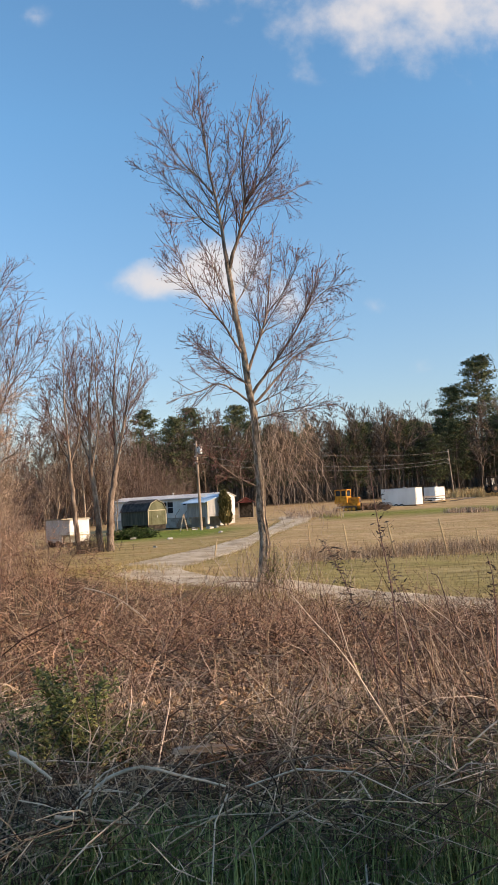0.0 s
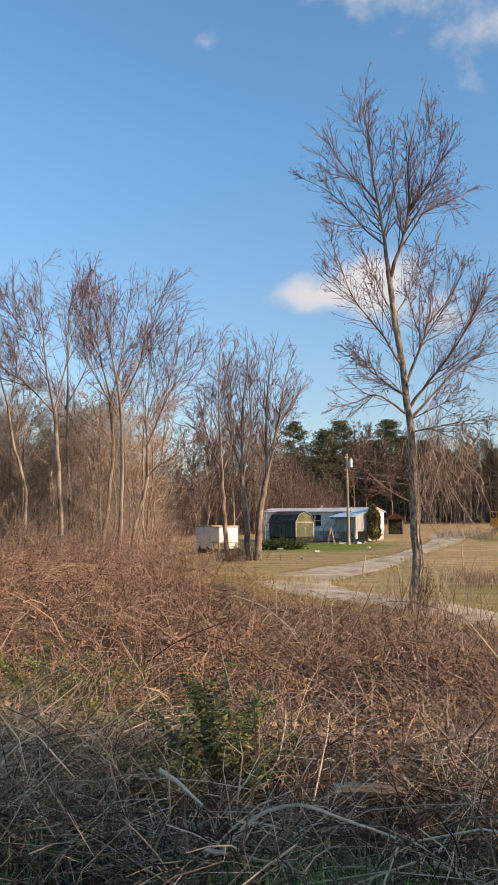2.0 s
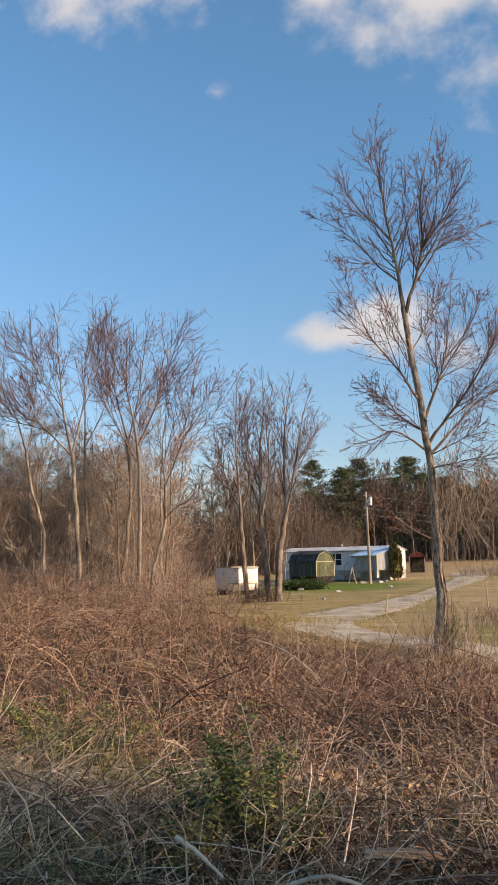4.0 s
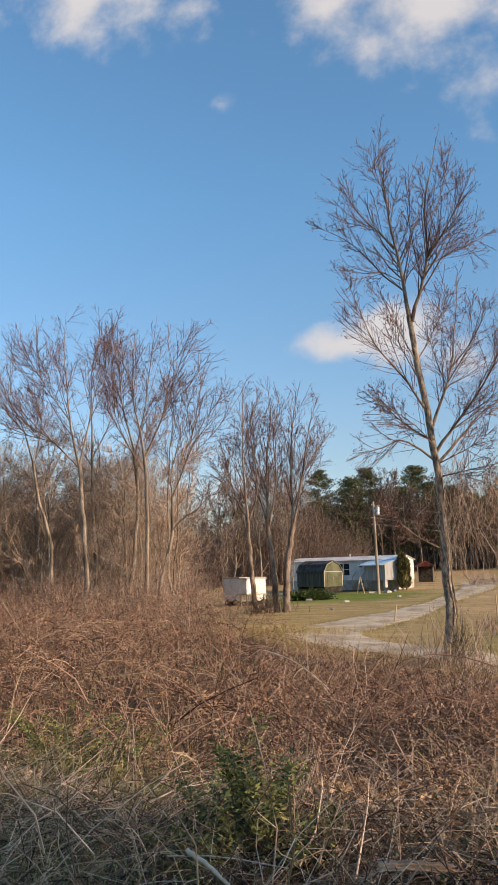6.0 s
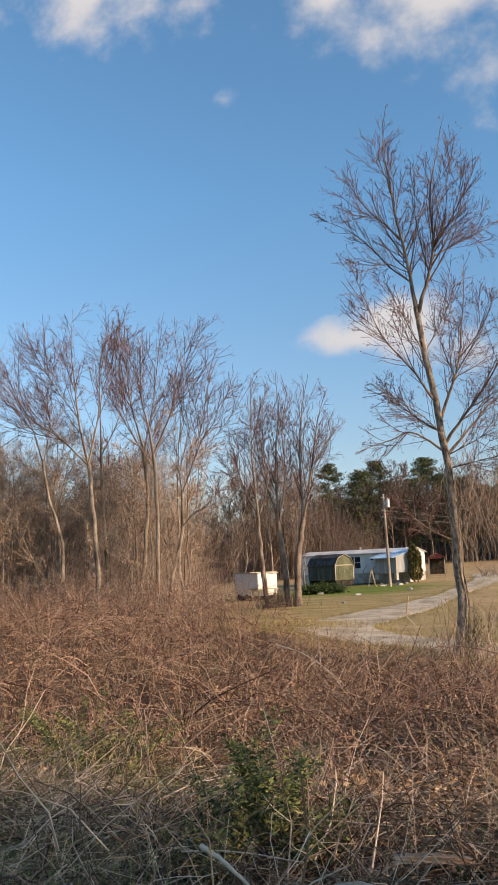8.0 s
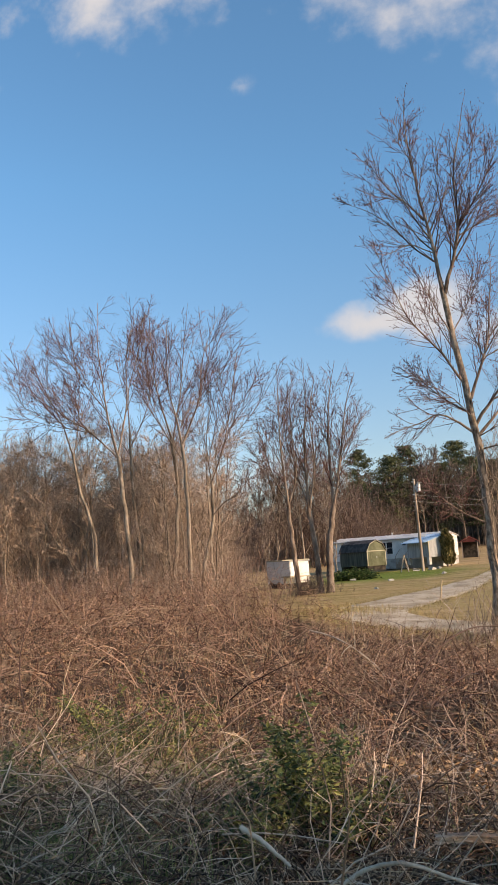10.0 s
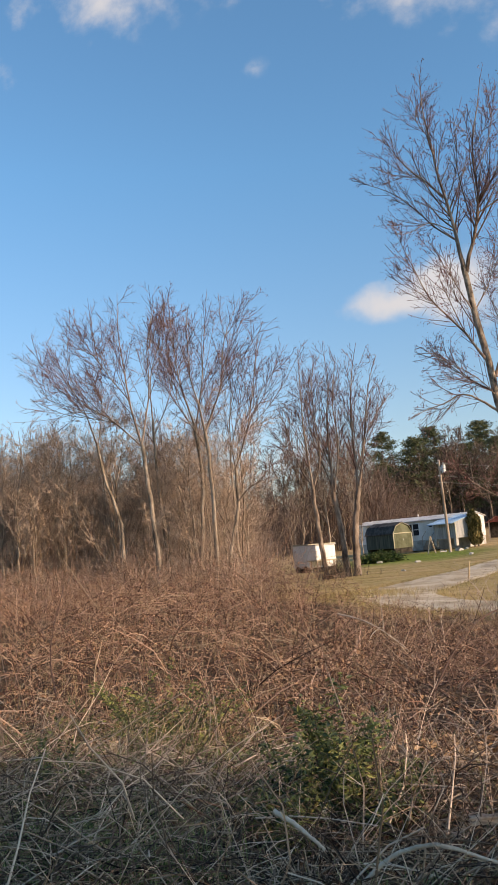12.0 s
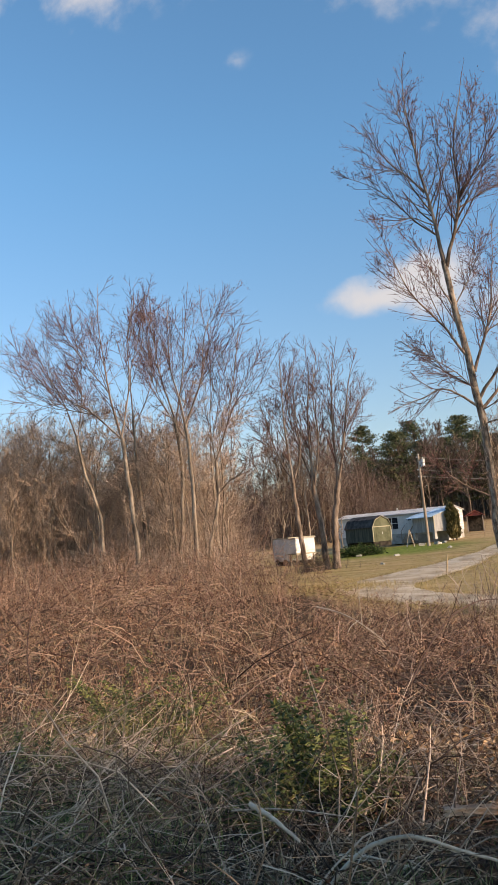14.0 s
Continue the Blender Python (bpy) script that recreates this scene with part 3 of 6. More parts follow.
MAIN = [
    ([(0.14, 22.01, -0.79), (0.27, 22.01, 0.63), (0.24, 22.01, 1.88), (0.21, 22.01, 3.31), (0.19, 22.01, 4.42), (0.12, 22.01, 4.91), (0.03, 22.01, 5.77), (-0.15, 22.01, 6.70), (-0.21, 22.01, 7.28), (-0.30, 22.01, 8.14), (-0.34, 22.01, 8.60)], 0.175, 0.085),
    ([(-0.34, 22.01, 8.55), (-0.47, 22.11, 9.69), (-0.58, 22.21, 10.51), (-0.72, 22.31, 11.34), (-0.84, 22.41, 12.68), (-0.94, 22.51, 13.54), (-0.91, 22.61, 14.66)], 0.075, 0.008),
    ([(-0.28, 22.01, 8.43), (-0.07, 21.93, 9.09), (0.12, 21.84, 9.66), (0.25, 21.76, 10.20), (0.24, 21.67, 10.92), (0.27, 21.58, 11.73), (0.49, 21.50, 12.64), (0.68, 21.41, 13.48)], 0.07, 0.008),
    ([(0.25, 21.81, 10.24), (0.71, 21.56, 10.75), (1.02, 21.31, 11.18), (1.31, 21.06, 11.72), (1.49, 20.81, 12.07)], 0.035, 0.006),
    ([(0.20, 21.81, 9.91), (0.89, 22.18, 10.38), (1.59, 22.55, 10.78), (2.18, 22.91, 11.25)], 0.03, 0.006),
    ([(-0.65, 22.31, 10.72), (-1.04, 22.04, 11.15), (-1.47, 21.76, 11.52), (-1.87, 21.49, 12.10), (-2.10, 21.21, 12.54)], 0.035, 0.006),
    ([(-0.48, 22.11, 9.41), (-0.93, 22.39, 9.92), (-1.49, 22.66, 10.74), (-2.16, 22.94, 11.50), (-2.95, 23.21, 12.07)], 0.035, 0.006),
    ([(0.01, 22.01, 5.85), (-0.34, 21.78, 6.39), (-0.75, 21.55, 7.00), (-1.26, 21.31, 7.60), (-1.56, 21.08, 8.37), (-1.77, 20.85, 8.94), (-1.94, 20.61, 9.48)], 0.05, 0.006),
    ([(0.04, 22.01, 5.08), (-0.59, 22.35, 5.59), (-1.22, 22.68, 6.35), (-1.43, 23.01, 6.84)], 0.04, 0.005),
    ([(0.07, 22.01, 4.56), (-0.41, 21.81, 4.92), (-0.76, 21.61, 5.06), (-1.21, 21.41, 4.86), (-1.74, 21.21, 4.69), (-2.16, 21.01, 4.50)], 0.045, 0.007),
    ([(0.11, 22.01, 5.47), (0.48, 22.21, 6.44), (0.72, 22.41, 7.13), (0.82, 22.61, 7.95), (0.96, 22.81, 8.89), (1.06, 23.01, 10.04)], 0.055, 0.006),
    ([(0.16, 22.01, 4.75), (0.70, 21.75, 5.41), (1.17, 21.49, 5.97), (1.65, 21.23, 6.69), (1.92, 20.97, 7.25), (2.13, 20.71, 7.96)], 0.06, 0.006),
    ([(1.64, 21.21, 6.69), (2.07, 21.41, 7.24), (2.58, 21.61, 7.62), (3.12, 21.81, 7.70)], 0.03, 0.005),
    ([(0.23, 22.01, 4.49), (0.88, 22.31, 5.21), (1.59, 22.61, 5.98), (2.21, 22.91, 6.29), (3.13, 23.21, 6.51)], 0.055, 0.006),
    ([(0.19, 22.01, 4.07), (1.27, 21.51, 4.22), (2.31, 21.01, 4.36)], 0.03, 0.005),
    ([(0.15, 22.01, 2.17), (-0.38, 21.51, 2.45), (-0.83, 21.01, 2.80), (-1.24, 20.51, 3.12)], 0.03, 0.004),
    ([(-0.19, 22.01, 7.23), (-0.57, 21.81, 7.98), (-0.81, 21.61, 8.71), (-1.13, 21.41, 9.18)], 0.03, 0.005),
    ([(-0.21, 22.01, 7.28), (0.23, 22.28, 8.07), (0.53, 22.55, 9.15), (0.66, 22.81, 9.92)], 0.026, 0.004),
    ([(-0.15, 22.01, 6.70), (-0.46, 22.35, 7.46), (-0.76, 22.68, 8.24), (-1.00, 23.01, 8.87)], 0.026, 0.004),
    ([(0.23, 22.01, 4.45), (0.67, 21.61, 4.60), (1.05, 21.21, 4.74), (1.46, 20.81, 5.08)], 0.024, 0.004),
    ([(0.12, 22.01, 4.88), (-0.23, 21.61, 5.31), (-0.64, 21.21, 5.61), (-1.39, 20.81, 6.03)], 0.024, 0.004),
    ([(-0.58, 22.21, 10.51), (-0.26, 22.01, 11.18), (-0.12, 21.81, 12.09), (-0.12, 21.61, 12.90)], 0.022, 0.004),
    ([(-0.85, 22.41, 12.59), (-1.15, 22.71, 13.32), (-1.38, 23.01, 14.13)], 0.016, 0.003),
    ([(0.24, 21.61, 10.95), (0.68, 21.81, 11.85), (0.91, 22.01, 12.81), (1.05, 22.21, 13.56)], 0.022, 0.004),
    ([(-0.47, 22.21, 9.69), (-1.09, 21.78, 9.87), (-1.70, 21.35, 9.54), (-2.08, 20.91, 9.50)], 0.022, 0.004),
    ([(0.72, 22.51, 7.16), (1.19, 22.28, 7.69), (1.56, 22.05, 8.26), (1.71, 21.81, 8.84)], 0.022, 0.004),
]
limb_tree("bare_maple", "tall bare roadside tree with grey bark and red-budded twigs", MAIN, BARK, TWIG, 11, (8, 4, 1), 0.95, rmin=0.0040, up=0.26, low=0.12, girth=0.86, vines=5, buds=0.0125, fan=(5, 0.55, 31))

MID = [
    [([(-11.16, 50.63, -0.89), (-11.41, 50.63, 2.32), (-11.56, 50.63, 4.99)], 0.34, 0.22), ([(-11.56, 50.63, 4.99), (-11.66, 50.38, 7.31), (-11.69, 50.13, 9.18), (-11.61, 49.88, 11.38), (-11.48, 49.63, 14.13)], 0.18, 0.02), ([(-11.52, 50.63, 5.06), (-12.26, 50.88, 6.34), (-12.83, 51.13, 7.92), (-13.15, 51.38, 9.33), (-13.80, 51.63, 10.88)], 0.14, 0.02), ([(-11.57, 50.63, 4.92), (-10.92, 50.75, 6.92), (-11.04, 50.88, 9.19), (-11.08, 51.00, 11.87), (-10.70, 51.13, 14.15)], 0.14, 0.02)],
    [([(-10.00, 51.63, -0.84), (-10.18, 51.63, 2.22), (-10.42, 51.63, 4.70)], 0.38, 0.25), ([(-10.42, 51.63, 4.70), (-10.44, 51.63, 7.28), (-10.37, 51.63, 9.96), (-10.07, 51.63, 11.84), (-10.21, 51.63, 14.37)], 0.20, 0.02), ([(-10.46, 51.63, 5.08), (-11.45, 51.96, 8.23), (-11.89, 52.29, 10.64), (-11.98, 52.63, 12.68)], 0.13, 0.02), ([(-10.35, 51.63, 4.70), (-9.74, 51.29, 7.96), (-9.79, 50.96, 10.55), (-9.22, 50.63, 13.43)], 0.15, 0.02)],
    [([(-9.30, 51.13, -0.53), (-9.10, 51.13, 2.49), (-8.69, 51.13, 4.73)], 0.36, 0.24), ([(-8.69, 51.13, 4.73), (-8.74, 51.25, 7.06), (-8.69, 51.38, 9.97), (-8.31, 51.50, 12.93), (-7.96, 51.63, 14.40)], 0.18, 0.02), ([(-8.72, 51.13, 4.52), (-8.04, 51.00, 7.36), (-7.62, 50.88, 9.87), (-7.09, 50.75, 12.00), (-6.58, 50.63, 13.20)], 0.15, 0.02), ([(-8.61, 51.13, 5.96), (-7.52, 51.38, 8.81), (-6.07, 51.63, 10.82)], 0.10, 0.02)],
]
for i, limbs in enumerate(MID):
    limb_tree("bare_tree", "bare forked yard tree with dark bark", limbs, BARK_MID, TWIG, 40 + i, (8, 5, 2), 1.9, rmin=0.0078, up=0.32, low=0.12, girth=(0.50, 0.60, 0.66)[i], fan=(7, 0.62, 20), vines=3, group="yard trees")

LEFT = [
    [([(-12.46, 27.63, 0.75), (-12.40, 27.63, 1.52), (-12.55, 27.63, 3.39), (-12.74, 27.63, 5.68)], 0.15, 0.11), ([(-12.74, 27.63, 5.68), (-13.13, 27.63, 7.33), (-13.33, 27.63, 9.03), (-13.44, 27.63, 10.04), (-13.39, 27.63, 11.88)], 0.09, 0.01), ([(-12.78, 27.63, 5.73), (-13.83, 27.38, 6.81), (-14.94, 27.13, 7.65), (-15.70, 26.88, 9.19), (-16.07, 26.63, 10.10)], 0.06, 0.008), ([(-12.75, 27.63, 5.84), (-12.46, 27.96, 7.89), (-12.55, 28.29, 9.91), (-12.19, 28.63, 11.60)], 0.07, 0.01), ([(-13.67, 27.43, 6.69), (-14.68, 27.09, 7.01), (-15.93, 26.76, 7.68), (-16.91, 26.43, 8.93)], 0.035, 0.006), ([(-13.19, 27.63, 7.56), (-14.10, 27.79, 8.72), (-14.99, 27.96, 10.04), (-15.66, 28.13, 11.25)], 0.04, 0.007)],
    [([(-10.92, 29.63, 0.22), (-10.85, 29.63, 0.97), (-10.81, 29.63, 3.29), (-10.83, 29.63, 5.07), (-10.93, 29.63, 6.30)], 0.15, 0.10), ([(-10.93, 29.63, 6.30), (-11.06, 29.50, 7.44), (-11.27, 29.38, 8.40), (-11.24, 29.25, 9.73), (-11.14, 29.13, 11.08)], 0.08, 0.01), ([(-10.91, 29.63, 6.28), (-10.24, 29.96, 8.05), (-10.06, 30.29, 9.96), (-9.36, 30.63, 11.78)], 0.08, 0.01), ([(-10.89, 29.63, 5.62), (-11.74, 29.63, 7.09), (-12.16, 29.63, 8.08), (-12.43, 29.63, 9.53)], 0.05, 0.008)],
    [([(-12.24, 31.63, 0.97), (-12.17, 31.63, 1.90), (-11.95, 31.63, 4.70), (-12.13, 31.63, 6.98)], 0.14, 0.09), ([(-12.13, 31.63, 6.98), (-12.66, 31.63, 9.00), (-12.82, 31.63, 10.77), (-12.91, 31.63, 12.83)], 0.08, 0.01), ([(-12.08, 31.63, 6.68), (-11.79, 31.96, 8.66), (-11.63, 32.29, 10.73), (-11.43, 32.63, 13.11)], 0.07, 0.01)],
    [([(-10.73, 30.63, 0.25), (-10.66, 30.63, 1.07), (-10.14, 30.63, 3.25), (-10.11, 30.63, 4.75)], 0.13, 0.09), ([(-10.11, 30.63, 4.75), (-9.51, 30.63, 6.22), (-9.22, 30.63, 7.37), (-8.70, 30.63, 10.11)], 0.06, 0.01), ([(-10.10, 30.63, 3.47), (-9.48, 30.29, 3.94), (-8.94, 29.96, 4.13), (-8.23, 29.63, 5.31)], 0.05, 0.008), ([(-10.09, 30.63, 4.47), (-10.32, 30.96, 6.62), (-10.17, 31.29, 8.32), (-10.26, 31.63, 10.11)], 0.05, 0.008)],
    [([(-15.31, 30.63, 1.81), (-15.35, 30.63, 2.94), (-15.99, 30.63, 5.06), (-16.27, 30.63, 6.56)], 0.12, 0.08), ([(-16.27, 30.63, 6.56), (-16.74, 30.63, 7.93), (-17.24, 30.63, 8.96), (-18.45, 30.63, 10.41)], 0.06, 0.008), ([(-16.21, 30.63, 6.33), (-16.17, 31.13, 8.13), (-16.61, 31.63, 10.07)], 0.05, 0.008)],
    [([(-14.23, 32.63, 1.06), (-14.26, 32.63, 2.54), (-14.44, 32.63, 5.05), (-14.47, 32.63, 7.35)], 0.13, 0.08), ([(-14.47, 32.63, 7.35), (-14.46, 32.63, 9.42), (-13.82, 32.63, 11.42), (-13.65, 32.63, 12.99)], 0.06, 0.01), ([(-14.48, 32.63, 6.84), (-13.85, 32.96, 8.35), (-13.44, 33.29, 10.19), (-13.26, 33.63, 12.65)], 0.05, 0.01)],
    [([(-13.58, 33.63, 0.97), (-13.56, 33.63, 2.98), (-13.96, 33.63, 5.06)], 0.12, 0.08), ([(-13.96, 33.63, 5.06), (-14.84, 33.63, 6.46), (-15.36, 33.63, 7.32), (-16.46, 33.63, 8.26)], 0.05, 0.01), ([(-13.84, 33.63, 4.79), (-12.99, 33.96, 6.80), (-12.12, 34.29, 8.85), (-11.32, 34.63, 9.87)], 0.05, 0.01)],
]
for i, limbs in enumerate(LEFT):
    limb_tree("bare_tree", "slender bare tree with pale bark at the thicket", limbs, BARK_PALE, TWIG, 70 + i, (8, 5, 2), 1.65, rmin=0.0056, up=0.34, low=0.12, girth=0.62, fan=(6, 0.62, 22), vines=2, group="thicket trees")


def far_bare_tree(seed, h, bark, twig, fine=0.018, per=(8, 7, 2), reach=0.17, low=0.25, spread=1.0):
    """A bare woodland tree of height h standing at the origin: a forked trunk and an upswept fan of branches."""
    rng = np.random.default_rng(seed)
    tree = thing("woodland_tree", "leafless brown woodland tree", "tree", group="woodland trees")
    k = 8
    z = np.linspace(0, h * 0.9, k)
    lean = rng.normal(size=2) * 0.03
    P = np.stack([z * lean[0] + rng.normal(size=k) * 0.1, z * lean[1] + rng.normal(size=k) * 0.1, z], -1)[None]
    P[0, 0, :2] = 0
    R = (h * 0.009 * np.linspace(1, 0.12, k))[None]
    P[0, 0, 2] = -0.4
    v, f = tubes(P, R, 6)
    array_mesh("trunk", v, f, bark, tree)
    a, ra = sprout(P, R, 11, 0.46 * spread, radians(30), rng, k=k, up=0.45, low=low, rmin=fine * 1.6, wobble=0.06, rfac=0.5, fade=0.8)
    b, rb = sprout(a, ra, 4, 0.5, radians(26), rng, k=k, up=0.4, low=0.2, rmin=fine * 1.3, wobble=0.05, rfac=0.55, fade=0.6)
    v, f = merge([tubes(a, ra, 4), tubes(b, rb, 3)])
    array_mesh("limb_growth", v, f, bark, tree)
    v, f, _ = crown_of(np.concatenate([a, b, resample(P[0, k // 3:], k)[None]]), np.concatenate([ra, rb, R * 0.4]), rng, per, h * reach, fine, 0.4, 0.15, 42, 4)
    array_mesh("crown", v, f, twig, tree, smooth=False)
    return tree


def pine_tree(seed, h, width):
    """A white pine: a straight trunk with whorls of needle-clad boughs, bare below."""
    rng = np.random.default_rng(seed)
    tree = thing("pine_tree", "tall dark green pine with a bare lower trunk", "tree", group="woodland pines")
    z = np.linspace(-0.4, h, 8)
    P = np.stack([0.1 * rng.normal(size=8), 0.1 * rng.normal(size=8), z], -1)[None]
    R = (h * 0.012 * np.linspace(1, 0.1, 8))[None]
    v, f = tubes(P, R, 6)
    array_mesh("trunk", v, f, BARK_DARK, tree)
    m = 150
    hz = h * (0.22 + 0.78 * rng.random(m) ** 0.85)
    t = (hz / h - 0.22) / 0.78
    ln = width * (0.25 + 0.75 * np.sin(np.pi * np.clip(0.18 + 0.82 * t, 0, 1)) ** 0.8) * (0.6 + 0.6 * rng.random(m))
    az = rng.random(m) * 2 * np.pi
    d = np.stack([np.cos(az), np.sin(az), 0.1 + 0.5 * t], -1)
    s = np.linspace(0, 1, 3)
    B = np.stack([0 * hz, 0 * hz, hz], -1)[:, None] + d[:, None] * (ln[:, None] * s)[..., None]
    B[:, :, 2] -= 0.10 * ln[:, None] * s**2
    v, f = tubes(B, np.repeat(0.05 * np.linspace(1, 0.3, 3)[None], m, 0), 3)
    array_mesh("bough_wood", v, f, BARK_DARK, tree)
    per = 64
    w = np.repeat(np.arange(m), per)
    u = 0.25 + 0.78 * rng.random(m * per)
    c = B[w, 0] + (B[w, 2] - B[w, 0]) * u[:, None]
    c[:, 2] -= 0.10 * ln[w] * u**2 - 0.0
    c += rng.normal(size=c.shape) * np.array([0.34, 0.34, 0.15])
    n = len(c)
    a1 = unit(rng.normal(size=(n, 3)) * np.array([1, 1, 0.5]) + np.array([0, 0, 0.3]))
    a2 = unit(np.cross(a1, rng.normal(size=(n, 3))))
    sz = (0.15 + 0.22 * rng.random(n))[:, None]
    tri = np.stack([c - a2 * sz * 0.30, c + a2 * sz * 0.26, c + a1 * sz * 1.6], 1).reshape(-1, 3)
    array_mesh("needles", tri, np.arange(3 * n).reshape(-1, 3), NEEDLES, tree, smooth=False)
    return tree


def plant(ob, x, y, s, turn, first=False):
    m = Matrix.LocRotScale((x, y, float(ground_z(x, y))), Euler((0, 0, turn)), None)
    c = copy_thing(ob, m)
    c.scale = (s, s, s * 1.0)
    return c


BARES = [far_bare_tree(200 + i, 15, BARK_MID, TWIG_GREY, 0.024, (4, 5, 1), 0.16, 0.25, 1.15) for i in range(4)]
THIN = [far_bare_tree(230 + i, 15, BARK_PALE, TWIG_BROWN, 0.016, (3, 5, 2), 0.13, 0.10, 1.1) for i in range(3)]
SCRUB = [far_bare_tree(260 + i, 15, BARK_PALE, TWIG_TAN, 0.0095, (4, 5, 3), 0.125, 0.08, 1.15) for i in range(3)]
PINES = [pine_tree(300 + i, 18, 4.1) for i in range(3)]
rng = np.random.default_rng(5)
# rows of the far woods: distance, gap, share of pines
for dist, gap, pines in ((123, 3.6, 0.08), (128, 3.6, 0.22), (134, 3.8, 0.5), (141, 3.6, 0.72), (149, 4.4, 0.8)):
    for x in np.arange(-54, 66, gap):
        x = x + rng.normal() * 1.2
        y = dist + rng.normal() * 1.6 + 0.10 * x
        pine = rng.random() < pines + (0.15 if x > 22 else 0)
        ob = PINES[rng.integers(3)] if pine else BARES[rng.integers(4)]
        s = (0.72 if pine else 0.95) * (0.8 + 0.3 * rng.random()) * (0.60 if x < -20 else 0.92)
        plant(ob, x, y, s, rng.random() * 6.28)
plant(PINES[0], 41.0, 138, 1.28, 0.4)
plant(PINES[1], 36.0, 139, 1.0, 1.4)
plant(PINES[2], -11.5, 121, 0.80, 2.0)
plant(PINES[1], -4.0, 127, 0.72, 3.0)
plant(PINES[0], 0.5, 128, 0.74, 4.0)
# low woodland past the thicket
for x in np.arange(-80, -17, 2.7):
    for d in (0, 6, 13):
        xx = x + rng.normal() * 1.0
        y = 58 + d + rng.normal() * 1.5 + (38 if xx > -27 else 0)
        plant(THIN[rng.integers(3)] if rng.random() < 0.7 else BARES[rng.integers(4)], xx, y, (0.62 + 0.25 * rng.random()) * (1.25 if xx > -27 else 1), rng.random() * 6.28)
for ob in BARES:
    ob.matrix_basis = Matrix.LocRotScale((20.0 + 6 * BARES.index(ob), 150.0, float(ground_z(20, 150))), None, None)
for ob in THIN:
    ob.matrix_basis = Matrix.LocRotScale((-24.0 + 6 * THIN.index(ob), 70.0, float(ground_z(-24, 70))), None, (0.5, 0.5, 0.5))
for ob in SCRUB:
    ob.matrix_basis = Matrix.LocRotScale((-16.0 + 1.8 * SCRUB.index(ob), 37.0, float(ground_z(-16, 37))), None, (0.45, 0.45, 0.45))
for ob in PINES:
    ob.matrix_basis = Matrix.LocRotScale((-20.0 + 9 * PINES.index(ob), 150.0, float(ground_z(-20, 150))), None, None)

# ---- thicket ----


def canes(name, n, where, top, spread, mat, rad, rng, label, k=7, sides=3, lean=0.6, arch=1.0, crook=0.0):
    """Arching stems. where(n): ground points; top(x, y): height that they reach above ground."""
    xy = where(n)
    n = len(xy)
    h = top(xy[:, 0], xy[:, 1]) * (0.35 + 0.75 * rng.random(n))
    az = rng.random(n) * 2 * np.pi
    ln = spread * (0.4 + 0.9 * rng.random(n)) * (0.4 + h)
    s = np.linspace(0, 1, k)
    p = np.empty((n, k, 3))
    bend = (rng.normal(size=n) * 0.5)[:, None] * s**2
    dx, dy = np.cos(az[:, None] + bend), np.sin(az[:, None] + bend)
    run = ln[:, None] * s ** (1.0 + lean)
    p[:, :, 0] = xy[:, 0, None] + dx * run
    p[:, :, 1] = xy[:, 1, None] + dy * run
    a = np.clip(arch * (0.5 + rng.random(n)), 0, 1.6)[:, None]
    p[:, :, 2] = ground_z(xy[:, 0], xy[:, 1])[:, None] - 0.03 + h[:, None] * (s * (1 + 0.8 * a) - 0.8 * a * s**2.2)
    p[:, 1:] += rng.normal(size=(n, k - 1, 3)) * (0.005 if crook else 0.02)
    if crook:
        # slow bends: each step turns a little from the last
        p[:, 1:] += np.cumsum(np.cumsum(rng.normal(size=(n, k - 1, 3)) * crook * 0.55, 1), 1) * np.array([1, 1, 0.5])
    r = rad * np.exp(rng.normal(size=n).clip(-2, 1.3) * 0.5)[:, None] * np.linspace(1, 0.4, k)[None]
    v, f = tubes(p, r, sides)
    return tagged(array_mesh(name, v, f, mat), label, "brush", kind="stuff"), p


def leaves(name, c, size, mat, rng, label, flat=0.5, category="leaves", width=0.24):
    """Small bent leaves (two triangles each) at points c."""
    n = len(c)
    a1 = unit(rng.normal(size=(n, 3)) * np.array([1, 1, flat]))
    a2 = unit(np.cross(a1, rng.normal(size=(n, 3))))
    up = np.cross(a1, a2)
    s = size * (0.5 + rng.random(n))[:, None]
    v = np.stack([c, c + a1 * s * 0.5 + a2 * s * width + up * s * 0.1, c + a1 * s, c + a1 * s * 0.5 - a2 * s * width + up * s * 0.1], 1).reshape(-1, 3)
    b = np.arange(n)[:, None] * 4
    f = np.concatenate([b + [0, 1, 2], b + [0, 2, 3]])
    return tagged(array_mesh(name, v, f, mat, smooth=False), label, category, kind="stuff")


def wedge(x0, x1, y0, y1, rng, power=1.0, slope=0.0):
    """Ground points between two distances, within a fan that widens ahead."""
    def where(n):
        y = y0 + (y1 - y0) * rng.random(n) ** power
        f = x0 + (x1 - x0) * rng.random(n)
        return np.stack([f * y, y], -1)
    return where


